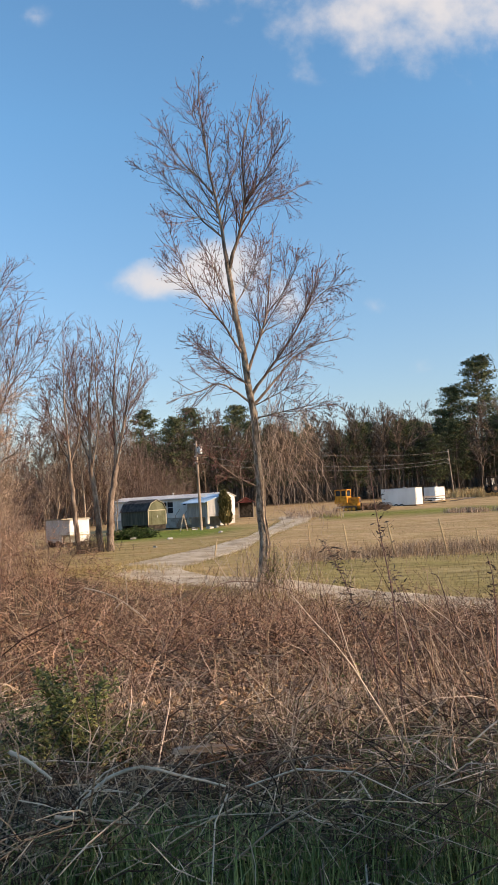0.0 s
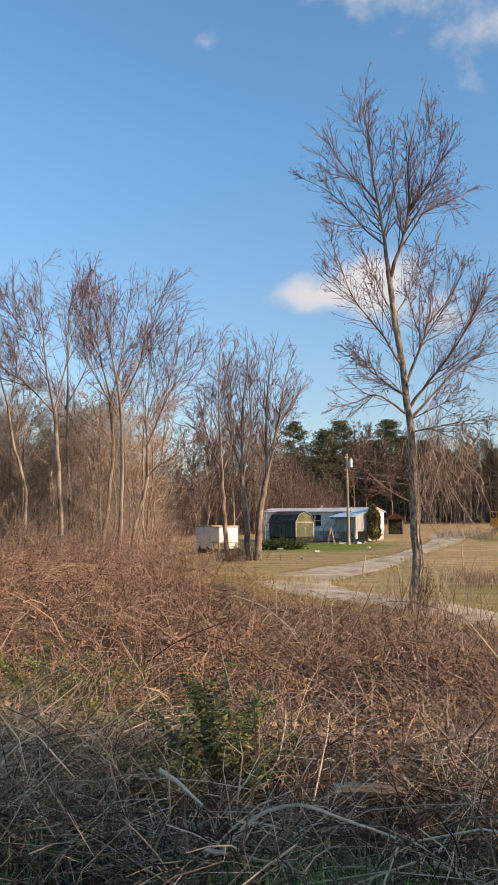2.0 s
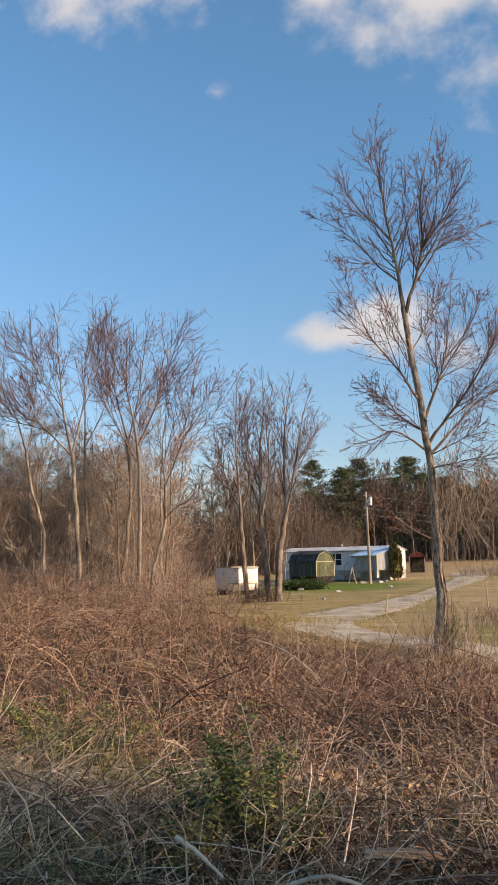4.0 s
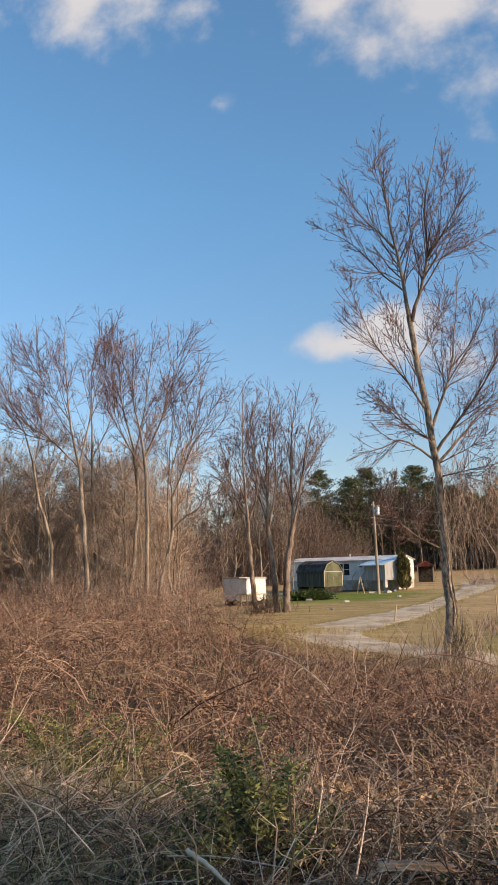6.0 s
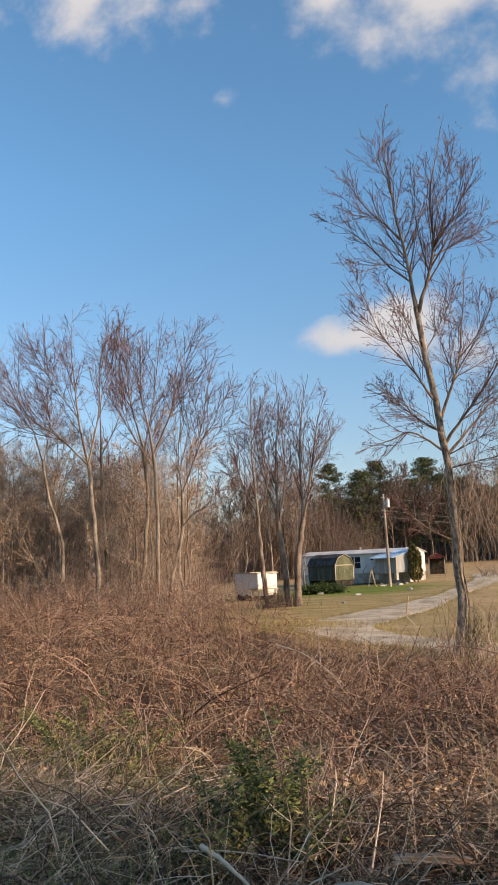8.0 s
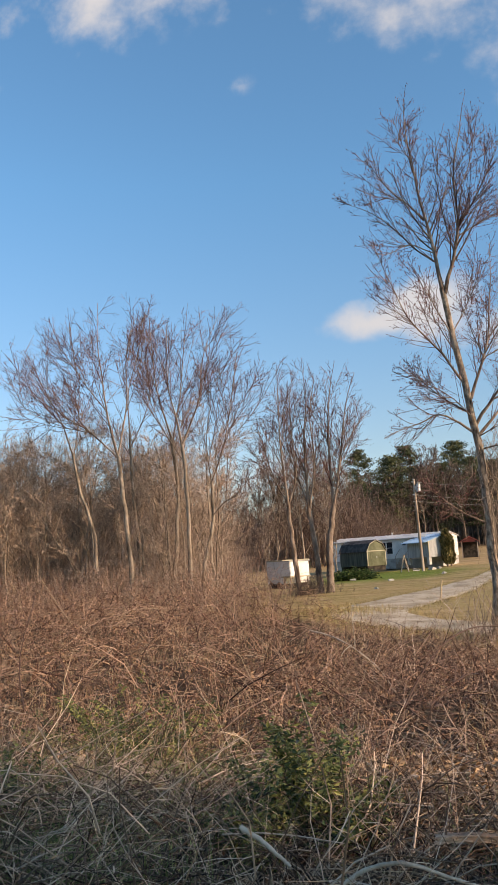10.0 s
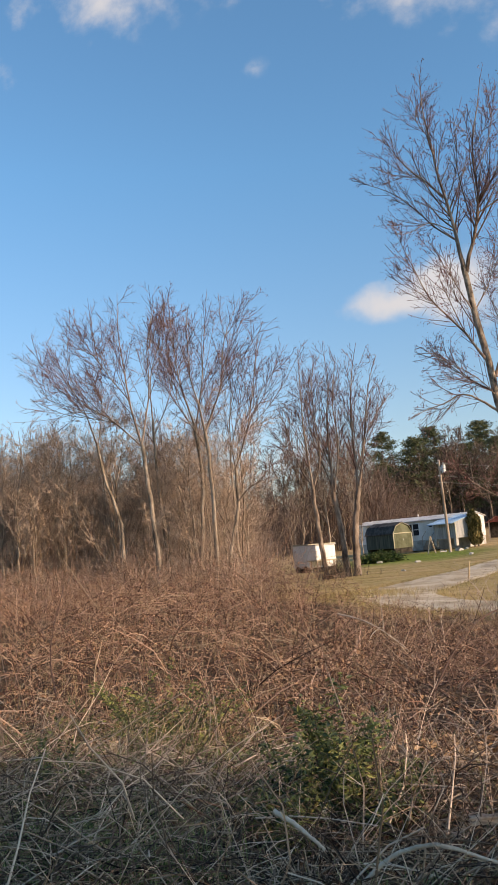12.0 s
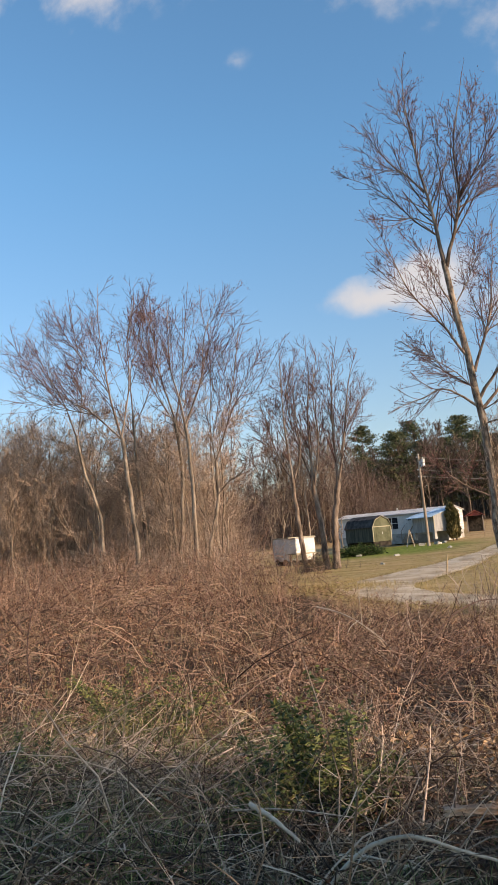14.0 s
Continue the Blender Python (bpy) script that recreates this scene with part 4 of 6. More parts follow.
def bramble_top(x, y):
    """How high the thicket stands above ground."""
    near = np.interp(y, [3.2, 3.8, 4.6, 5.4, 6.2, 7.2, 8.5, 10, 13, 16, 20, 26, 32], [0.34, 0.5, 0.52, 0.38, 0.24, 0.28, 0.5, 0.6, 0.48, 0.28, 0.28, 0.30, 0.4])
    left = np.clip((-x - 0.14 * y - 0.4) / 2.5, 0, 1) * np.clip((y - 7.5) / 6, 0, 1)
    right = np.clip((x + 0.02 * y) / 1.5, 0, 1) * np.interp(y, [9, 12, 14.5], [0, 0.16, 0.22])
    shrub = 1 - 0.6 * np.exp(-(((x + 1.15) / 0.42) ** 2 + ((y - 4.3) / 0.7) ** 2))
    return (near - right) * shrub + (1.15 + 0.03 * np.clip(y - 14, 0, 15)) * left + 0.2 * np.sin(x * 1.7 + y * 0.9) * np.clip((y - 5) / 9, 0.1, 1) * np.clip(left + 0.45, 0, 1)


def inside(x, y):
    """Whether the thicket grows here: it ends short of the track on the right, further off on the left."""
    return y < np.interp(x, [-30, -12, -6.5, -4.4, -0.5, 5.2, 14], [40, 36, 31, 27, 22.2, 14.8, 10.4])


def masked(where):
    def go(n):
        xy = where(n)
        return xy[inside(xy[:, 0], xy[:, 1])]
    return go


def clumpy(where, rng, scale=0.8, share=0.75):
    """Thins points so that clumps and gaps form."""
    def go(n):
        xy = where(n)
        c = np.sin(xy[:, 0] * 2.1 / scale + 0.7 * np.sin(xy[:, 1] * 1.3 / scale)) + np.sin(xy[:, 1] * 2.6 / scale + 1.1 * np.sin(xy[:, 0] * 1.1 / scale + 2))
        return xy[rng.random(len(xy)) < np.clip(0.5 + 0.5 * c, 1 - share, 1)]
    return go


def tangle(name, n, where, top, length, mat, rad, rng, label, rise=0.35, twigs=3, k=4, crook=0.16, low=0.1):
    """Dead stems lying criss-cross through the depth of the growth, each with a few short twigs."""
    xy = where(n)
    n = len(xy)
    h = np.maximum(top(xy[:, 0], xy[:, 1]), 0.12)
    az = rng.random(n) * 6.283
    pitch = rise + 0.45 * rng.normal(size=n)
    d = np.stack([np.cos(az) * np.cos(pitch), np.sin(az) * np.cos(pitch), np.sin(pitch)], -1)
    ln = length * np.exp(0.45 * rng.normal(size=n).clip(-2, 1.8))
    p = np.empty((n, k, 3))
    p[:, 0] = np.c_[xy, ground_z(xy[:, 0], xy[:, 1]) + h * (low + (0.95 - low) * rng.random(n) ** 0.75)]
    for j in range(1, k):
        p[:, j] = p[:, j - 1] + d * (ln / (k - 1))[:, None]
        d = unit(d + crook * rng.normal(size=(n, 3)) - np.array([0, 0, 0.16]))
    p[:, :, 2] = np.maximum(p[:, :, 2], ground_z(p[:, :, 0], p[:, :, 1]) + 0.01)
    r = rad * np.exp(rng.normal(size=n).clip(-2, 1.5) * 0.45)[:, None] * np.linspace(1, 0.45, k)[None]
    chunks = [triangles(*tubes(p, r, 3))]
    if twigs:
        a, ra = sprout(p, r, twigs, 0.34, radians(48), rng, k=3, up=0.15, low=0.2, rmin=rad * 0.4, wobble=0.15, fade=0.5)
        chunks.append(slivers(a, ra, rng))
    v, f = merge(chunks)
    return tagged(array_mesh(name, v, f, mat), label, "brush", kind="stuff"), p


rng = np.random.default_rng(21)


def bramble_side(where, lo, hi):
    """Keeps points whose place across the view is between lo and hi per metre ahead, with a soft edge."""
    def go(n):
        xy = where(n)
        a = xy[:, 0] / xy[:, 1] + 0.05 * rng.normal(size=len(xy))
        return xy[(a > lo) & (a < hi)]
    return go


RED_ZONE = clumpy(masked(bramble_side(wedge(-0.86, 0.42, 7.0, 30, rng, 1.1), -2, 0.12)), rng, 1.3, 0.6)
PURPLE_ZONE = clumpy(masked(bramble_side(wedge(-0.4, 0.5, 7.2, 19, rng, 1.0), -0.14, 2)), rng, 0.9, 0.7)
_, far_red = tangle("brambles", 13500, RED_ZONE, bramble_top, 0.42, CANE_RED, 0.0050, rng, "tangle of red-brown bramble canes", 0.4, 4)
tangle("brambles", 6500, RED_ZONE, bramble_top, 0.45, CANE_DARK, 0.0042, rng, "dark purple-brown canes deep in the brambles", 0.3, 3)
tangle("dead_stems", 4200, RED_ZONE, bramble_top, 0.5, CANE_TAN, 0.0036, rng, "tan dead stems among the brambles", 0.5, 3)
canes("brambles", 2600, RED_ZONE, bramble_top, 0.6, CANE_RED, 0.005, rng, "arching red-brown bramble canes", k=7, crook=0.03)
_, far_purple = tangle("brambles", 9000, PURPLE_ZONE, bramble_top, 0.42, CANE_DARK, 0.0036, rng, "dense purple-brown bramble shoots", 0.4, 4)
tangle("brambles", 6500, PURPLE_ZONE, bramble_top, 0.42, CANE_RED, 0.0032, rng, "red-brown bramble shoots", 0.45, 4)
tangle("dead_stems", 5000, PURPLE_ZONE, bramble_top, 0.45, CANE_GREY, 0.003, rng, "grey dead stems among brambles", 0.4, 3)
canes("dry_weeds", 1800, clumpy(masked(wedge(-0.82, 0.44, 7.0, 28, rng, 0.9)), rng), bramble_top, 0.4, CANE_TAN, 0.0035, rng, "tan dry weed stems among brambles", lean=0.3, k=6)
# low growth between the brambles and the grey tangle
LOW_ZONE = clumpy(wedge(-0.86, 0.5, 5.4, 8.0, rng), rng, 0.7, 0.6)
tangle("dead_stems", 3400, LOW_ZONE, bramble_top, 0.30, CANE_GREY, 0.0022, rng, "fine grey stems over low grass", 0.35, 3)
tangle("dead_stems", 3000, LOW_ZONE, bramble_top, 0.30, CANE_RED, 0.0022, rng, "fine brown stems over leaf litter", 0.4, 3)
# ---- foreground growth ----
NEAR_ZONE = clumpy(wedge(-0.86, 0.5, 3.25, 6.0, rng, 0.9), rng, 0.45, 0.6)
tangle("dead_stems", 4000, NEAR_ZONE, bramble_top, 0.44, CANE_GREY, 0.0032, rng, "grey tangle of dead stems beside the road", 0.25, 3)
tangle("dead_stems", 4800, NEAR_ZONE, lambda x, y: 0.85 * bramble_top(x, y), 0.34, CANE_DARK, 0.0027, rng, "thin dark stems in the dead tangle", 0.25, 3)
tangle("dead_stems", 1600, NEAR_ZONE, bramble_top, 0.32, CANE_TAN, 0.0019, rng, "thin tan stems in the dead tangle", 0.4, 2)
canes("dead_stems", 1500, NEAR_ZONE, bramble_top, 0.55, CANE_GREY, 0.0027, rng, "bent grey stems in the dead tangle", lean=0.2, arch=1.1, k=8, crook=0.05)
canes("fallen_stems", 130, wedge(-0.82, 0.1, 3.3, 5.2, rng, 0.9), lambda x, y: 0.40 + 0 * x, 0.65, CANE_GREY, 0.0033, rng, "thicker grey stems lying over the tangle", lean=0.05, arch=1.3, k=9, crook=0.03)
pick = far_red[:, 1:].reshape(-1, 3)
pick = pick[rng.integers(len(pick), size=46000)] + rng.normal(size=(46000, 3)) * 0.05
leaves("dead_leaves", pick, 0.034, DRY_LEAF, rng, "curled brown dead leaves on brambles")
pick = far_purple[:, 1:].reshape(-1, 3)
pick = pick[rng.integers(len(pick), size=14000)] + rng.normal(size=(14000, 3)) * 0.05
leaves("dead_leaves", pick, 0.03, DRY_LEAF, rng, "small curled leaves on bramble shoots")
# leaf litter in the clearings
spots = ((-0.55, 6.4), (0.4, 6.9), (1.0, 6.3), (-0.2, 5.7), (1.7, 6.4), (-3.4, 7.2), (2.3, 7.4))
lxy = np.concatenate([np.array(c) + rng.normal(size=(2600, 2)) * [0.45, 0.35] for c in spots])
lz = ground_z(lxy[:, 0], lxy[:, 1]) + 0.04 + 0.26 * rng.random(len(lxy)) ** 1.5
leaves("dead_leaves", np.c_[lxy, lz], 0.05, LITTER, rng, "drifts of orange-tan dead leaves on the ground", flat=0.3)
gxy = wedge(-0.82, 0.5, 3.6, 7.5, rng)(7000)
gz = ground_z(gxy[:, 0], gxy[:, 1]) + bramble_top(gxy[:, 0], gxy[:, 1]) * (0.2 + 0.7 * rng.random(7000))
leaves("dead_leaves", np.c_[gxy, gz], 0.022, DRY_LEAF, rng, "small brown leaves caught in dead stems")


def blades(name, xy, h, width, mat, rng, label, lean=0.4, category="grass"):
    """Grass blades: a bent pair of narrow faces each."""
    n = len(xy)
    az = rng.random(n) * 6.283
    d = np.stack([np.cos(az), np.sin(az), 0 * az], -1)
    s = np.stack([-np.sin(az), np.cos(az), 0 * az], -1)
    hh = (h * (0.4 + 0.9 * rng.random(n)))[:, None]
    b = np.c_[xy, ground_z(xy[:, 0], xy[:, 1]) - 0.02]
    up = np.array([0, 0, 1.0])
    ln = (lean * (0.2 + 1.2 * rng.random(n)))[:, None]
    m = b + up * hh * 0.6 + d * hh * ln * 0.35
    t = b + up * hh * (1 - 0.25 * ln) + d * hh * ln
    w = s * width
    v = np.stack([b - w, b + w, m + w * 0.7, m - w * 0.7, t], 1).reshape(-1, 3)
    i = np.arange(n)[:, None] * 5
    f = np.concatenate([i + [0, 1, 2], i + [0, 2, 3], i + [3, 2, 4]])
    return tagged(array_mesh(name, v, f, mat), label, category, kind="stuff")


blades("green_grass", clumpy(wedge(-0.82, 0.5, 2.6, 3.7, rng), rng, 0.4, 0.9)(7000), 0.22, 0.0028, GRASS_GREEN, rng, "fresh green grass along the road edge", 0.5)
patch = np.concatenate([np.array(c) + rng.normal(size=(420, 2)) * [0.3, 0.25] for c in ((1.2, 4.6), (0.6, 4.9), (0.8, 4.2), (-2.4, 4.3), (-2.6, 4.5), (-2.0, 4.2), (0.2, 5.2))])
low_grass = np.concatenate([np.array(c) + rng.normal(size=(2200, 2)) * [0.6, 0.4] for c in ((-1.8, 6.2), (-2.6, 6.4), (-3.5, 6.6), (-3.4, 7.5), (-4.4, 7.0), (-2.4, 7.2), (0.9, 5.5))])
blades("green_grass", low_grass, 0.27, 0.0035, GRASS_GREEN, rng, "dull green grass between brambles and dead stems", 0.7)
edge_patch = np.concatenate([np.array(c[:2]) + rng.normal(size=(520, 2)) * [0.2, 0.12] for c in ((-0.68, 3.55, 0.06), (-0.01, 3.41, 0.10), (-0.44, 3.41, 0.10), (0.75, 3.51, 0.00))])
blades("green_grass", edge_patch, 0.38, 0.003, GRASS_GREEN, rng, "bright green grass tufts at the road edge", 0.6)
blades("green_grass", patch, 0.42, 0.003, GRASS_GREEN, rng, "green grass clumps in the dead stems", 0.5)
tuft = clumpy(masked(wedge(-0.8, 0.4, 5.0, 20, rng)), rng, 1.4, 0.98)(7000)
blades("dry_grass", tuft, 0.6, 0.0026, GRASS_DRY, rng, "tan dry grass in the thicket", 0.8)
edge_x = rng.uniform(-7, 12, 9000)
edge_y = np.interp(edge_x, [-12, -6.5, -4.4, -0.5, 5.2, 14], [36, 31.3, 27.3, 22.4, 15.0, 10.6]) + rng.normal(size=9000) * 0.7
blades("dry_grass", np.c_[edge_x, edge_y], 0.2, 0.004, GRASS_FIELD, rng, "tan grass fringe between thicket and track", 0.6)
corner = np.array([-6.0, 33.0]) + rng.normal(size=(3200, 2)) * [1.3, 1.6]
blades("dry_grass", corner, 0.26, 0.006, GRASS_FIELD, rng, "tall tan grass where the thicket meets the track", 0.5)
side_at = rng.integers(40, 300, size=9000)
rp, rs, rw = ROAD_PATH
sgn = np.where(rng.random(9000) < 0.5, -1, 1)
exy = rp[side_at] + rs[side_at] * (sgn * (rw[side_at] * 0.5 + rng.normal(size=9000) * 0.22))[:, None]
mid_at = rng.integers(225, 300, size=2600)
mxy = rp[mid_at] + rs[mid_at] * (rng.normal(size=2600) * 0.16)[:, None] + rng.normal(size=(2600, 3)) * 0.1
blades("verge_grass", mxy[:, :2], 0.10, 0.009, GRASS_FIELD, rng, "thin grass strip between the wheel ruts", 0.5)
blades("verge_grass", exy[:, :2], 0.16, 0.007, GRASS_FIELD, rng, "uneven grass along the gravel track", 0.5)
fx = rng.uniform(-12, 26, 30000)
fy = 19 + 45 * rng.random(30000) ** 1.4
keep = (fx < 0.42 * fy) & (fx > -0.22 * fy) & ~((fy > 56) & (fx < -1))
blades("field_grass", np.c_[fx, fy][keep], 0.10, 0.008, GRASS_FIELD, rng, "short tan field grass", 0.5)
fx, fy = rng.uniform(-13, 30, 16000), rng.uniform(20, 90, 16000)
keep = ((fy < 33) & (fx > 0)) | ((fy > 60) & (fy < 78) & (fx < -2)) | ((fy > 78) & (fx > 8))
blades("field_grass", np.c_[fx, fy][keep], 0.09, 0.010, GRASS_FIELD, rng, "short green field grass", 0.5)
wx = rng.uniform(2.0, 18, 260)[rng.integers(260, size=16000)] + rng.normal(size=16000) * 0.25
blades("dry_weeds", np.c_[wx, 36.0 + rng.normal(size=16000) * 1.9][:7000], 0.30, 0.006, TWIG_BROWN, rng, "low brown weeds along the fence line", 0.7)
blades("dry_weeds", np.c_[wx, 36.5 + rng.normal(size=16000) * 2.2][:9000], 0.52, 0.006, CANE_TAN, rng, "tall tan weeds along the fence line", 0.7)
wx = rng.uniform(26, 42, 4000)
blades("dry_weeds", np.c_[wx, 116 + rng.normal(size=4000) * 1.5], 1.3, 0.02, GRASS_DRY, rng, "tall tan grass before the woods", 0.3)
wx = rng.uniform(19, 36, 25)[rng.integers(25, size=3000)] + rng.normal(size=3000) * 0.4
blades("ditch_weeds", np.c_[wx, 78 + rng.normal(size=3000) * 0.9], 0.55, 0.02, TWIG_TAN, rng, "dark weeds along a ditch", 0.4)


def stick(name, pts, r, mat, label, category="stick", taper=0.5, k=24, forks=(), split=False):
    """A bent stick, tapered and slightly knobbly, with shorter forks."""
    base = Vector(pts[0])
    ob = thing(name, label, category, base)
    srng = np.random.default_rng(int(abs(base.x * 100) + base.y * 10))
    for i, (q, rr) in enumerate([(pts, r), *forks]):
        p = resample(q, k)[None] - np.array(base)
        p = p + srng.normal(size=p.shape) * min(rr * 0.15, 0.0012)
        rad = (rr * np.linspace(1, taper, k) * (1 + 0.04 * srng.normal(size=k)))[None]
        v, f = tubes(p, rad, 9 if split else 7)
        if split:
            # a jagged, flattened splinter of wood
            vv = v.reshape(k, 9, 3)
            mid = vv.mean(1, keepdims=True)
            vv = mid + (vv - mid) * (1 + 0.22 * srng.normal(size=(1, 9, 1)) + 0.10 * srng.normal(size=(k, 9, 1))) * np.array([1, 1, 0.75])
            vv[0] += (srng.random((9, 1)) * 0.03) * unit(vv[0].mean(0) - vv[3].mean(0))
            vv[-1] += (srng.random((9, 1)) * 0.05) * unit(vv[-1].mean(0) - vv[-4].mean(0))
            v = vv.reshape(-1, 3)
        array_mesh("stem" if i == 0 else "fork", v, f, mat, ob)
    return ob


stick("fallen_branch", [(-0.86, 3.46, 0.32), (-0.78, 3.46, 0.42), (-0.66, 3.45, 0.51), (-0.54, 3.44, 0.54), (-0.38, 3.47, 0.49), (-0.19, 3.52, 0.42)], 0.0095, STICK_PALE, "pale barkless curved branch lying on dead stems")
stick("fallen_branch", [(-0.90, 3.40, 0.37), (-0.75, 3.46, 0.33), (-0.58, 3.52, 0.28)], 0.009, STICK_PALE, "straight pale branch lying on dead stems")
stick("fallen_branch", [(-1.13, 3.56, 0.60), (-1.03, 3.52, 0.56), (-0.93, 3.48, 0.50)], 0.011, STICK_PALE, "short thick pale branch on dead stems")
stick("fallen_branch", [(0.48, 4.21, 0.21), (0.75, 4.41, 0.26), (1.02, 4.61, 0.33)], 0.007, STICK_PALE, "pale thin branch among dark weeds")
stick("fallen_branch", [(-0.05, 3.62, 0.30), (0.06, 3.62, 0.26), (0.18, 3.60, 0.20)], 0.009, STICK_PALE, "short pale branch in green grass")
stick("fallen_branch", [(0.50, 3.51, 0.19), (0.68, 3.56, 0.13), (0.99, 3.61, 0.05)], 0.006, STICK_PALE, "thin grey branch lying in grass")
stick("split_log", [(-0.44, 4.02, 0.43), (-0.31, 4.04, 0.43), (-0.18, 4.06, 0.42)], 0.021, WOOD_RAW, "short split log with raw orange-tan wood", "log", 0.85, split=True)
stick("forked_branch", [(-2.58, 11.91, 0.54), (-2.21, 11.74, 0.45), (-1.98, 11.56, 0.36), (-1.60, 11.39, 0.09), (-1.34, 11.21, -0.24)], 0.010, STICK_PALE, "pale forked dead branch above the brambles", forks=(([(-1.90, 11.61, 0.30), (-1.91, 11.66, 0.54), (-1.93, 11.71, 0.83)], 0.008), ([(-1.96, 11.71, 0.34), (-2.06, 11.66, 0.27), (-2.12, 11.61, 0.17)], 0.008)))
stick("arching_cane", [(-0.72, 5.77, 0.60), (-0.61, 6.07, 0.77), (-0.45, 6.37, 0.93), (-0.27, 6.67, 0.99), (-0.04, 6.97, 0.96), (0.23, 7.27, 0.86), (0.59, 7.57, 0.66)], 0.0055, CANE_DARK, "long dark arching bramble cane", "bramble cane", 0.4)
stick("arching_cane", [(-0.56, 5.77, 0.61), (-0.41, 6.09, 0.70), (-0.24, 6.42, 0.73), (0.02, 6.74, 0.69), (0.28, 7.07, 0.59)], 0.005, CANE_DARK, "dark arching bramble cane", "bramble cane", 0.4)
stick("arching_cane", [(-4.27, 8.57, 0.39), (-4.13, 8.82, 0.56), (-3.97, 9.07, 0.65), (-3.81, 9.32, 0.66), (-3.56, 9.57, 0.50)], 0.007, CANE_DARK, "dark arching bramble cane", "bramble cane", 0.4)
stick("arching_cane", [(-3.31, 5.63, 0.65), (-3.50, 5.88, 0.85), (-3.62, 6.13, 1.07), (-3.68, 6.38, 1.31), (-3.80, 6.63, 1.40)], 0.006, CANE_DARK, "upright dark sapling stem", "sapling", 0.4)
stick("dry_stem", [(0.08, 4.41, -0.04), (0.07, 4.38, 0.24), (0.00, 4.35, 0.52), (-0.09, 4.31, 0.71)], 0.0042, STICK_PALE, "pale dry leaning weed stem", "weed stem", 0.4)
stick("dry_stem", [(0.14, 4.61, 0.07), (0.12, 4.61, 0.38), (0.17, 4.61, 0.63), (0.21, 4.61, 0.72)], 0.003, STICK_PALE, "thin pale dry weed stem", "weed stem", 0.4)
stick("dry_stem", [(0.56, 3.61, -0.07), (0.59, 3.66, 0.24), (0.62, 3.71, 0.57)], 0.006, BARK_DARK, "dark upright dry weed stem", "weed stem", 0.5)
RIGHT_STEMS = [
    ([(1.26, 4.61, 0.03), (1.27, 4.76, 0.57), (1.18, 4.91, 0.84), (1.14, 5.06, 1.11), (1.13, 5.21, 1.12)], 0.007),
    ([(1.25, 4.61, 0.13), (1.18, 4.75, 0.55), (1.06, 4.88, 0.78), (0.85, 5.01, 0.94)], 0.006),
    ([(1.22, 4.41, -0.10), (1.21, 4.58, 0.30), (1.11, 4.75, 0.55), (1.06, 4.91, 0.65)], 0.007),
    ([(0.82, 4.51, 0.00), (0.80, 4.65, 0.43), (0.77, 4.78, 0.83), (0.63, 4.91, 1.02)], 0.005),
    ([(1.01, 4.51, 0.05), (0.98, 4.65, 0.48), (0.94, 4.78, 0.78), (0.95, 4.91, 0.93)], 0.004),
    ([(1.29, 4.51, 0.41), (1.27, 4.58, 0.70), (1.23, 4.65, 0.92), (1.13, 4.71, 1.01)], 0.005),
    ([(0.61, 4.71, 0.17), (0.63, 4.85, 0.45), (0.62, 4.98, 0.70), (0.55, 5.11, 0.94)], 0.005),
    ([(0.64, 4.41, -0.13), (0.52, 4.48, 0.24), (0.41, 4.55, 0.44), (0.30, 4.61, 0.59)], 0.004),
    ([(1.18, 4.61, -0.11), (1.26, 4.65, 0.40), (1.34, 4.68, 0.81), (1.40, 4.71, 1.00)], 0.005),
    ([(0.94, 4.61, 0.12), (0.83, 4.75, 0.47), (0.77, 4.88, 0.61), (0.49, 5.01, 0.87)], 0.005),
]
for i, (pts, r) in enumerate(RIGHT_STEMS):
    tagged(stick("dry_stem", pts, r * 0.9, (CANE_DARK, CANE_GREY, CANE_RED)[i % 3], "slender dry weed stem leaning over the brush", "weed stem", 0.35), group="leaning stems")


lr = np.random.default_rng(55)


def leaning(n):
    """Tall thin stems that lean to the left."""
    y = lr.uniform(4.2, 6.5, n)
    b = np.c_[y * lr.uniform(0.10, 0.36, n), y]
    h = lr.uniform(0.7, 1.3, n)
    s = np.linspace(0, 1, 9)
    p = np.empty((n, 9, 3))
    p[:, :, 0] = b[:, :1] - (h * lr.uniform(0.1, 0.45, n))[:, None] * s**1.3
    p[:, :, 1] = b[:, 1:] + (0.3 * lr.normal(size=n))[:, None] * s
    p[:, :, 2] = ground_z(b[:, 0], b[:, 1])[:, None] + h[:, None] * s * (1 - 0.12 * s)
    p[:, 1:] += np.cumsum(np.cumsum(lr.normal(size=(n, 8, 3)) * 0.012, 1), 1)
    return p, (0.0032 * np.exp(lr.normal(size=n) * 0.35))[:, None] * np.linspace(1, 0.35, 9)[None]


for mat, n in ((CANE_RED, 34), (CANE_DARK, 16), (CANE_GREY, 16)):
    p, r = leaning(n)
    q, rq = sprout(p, r, 6, 0.25, radians(35), lr, k=5, up=0.4, low=0.4, rmin=0.0012)
    v, f = merge([tubes(p, r, 4), tubes(q, rq, 4)])
    tagged(array_mesh("leaning_stems", v, f, mat), "slender dry stems leaning over the brush", "weed stem", kind="stuff")


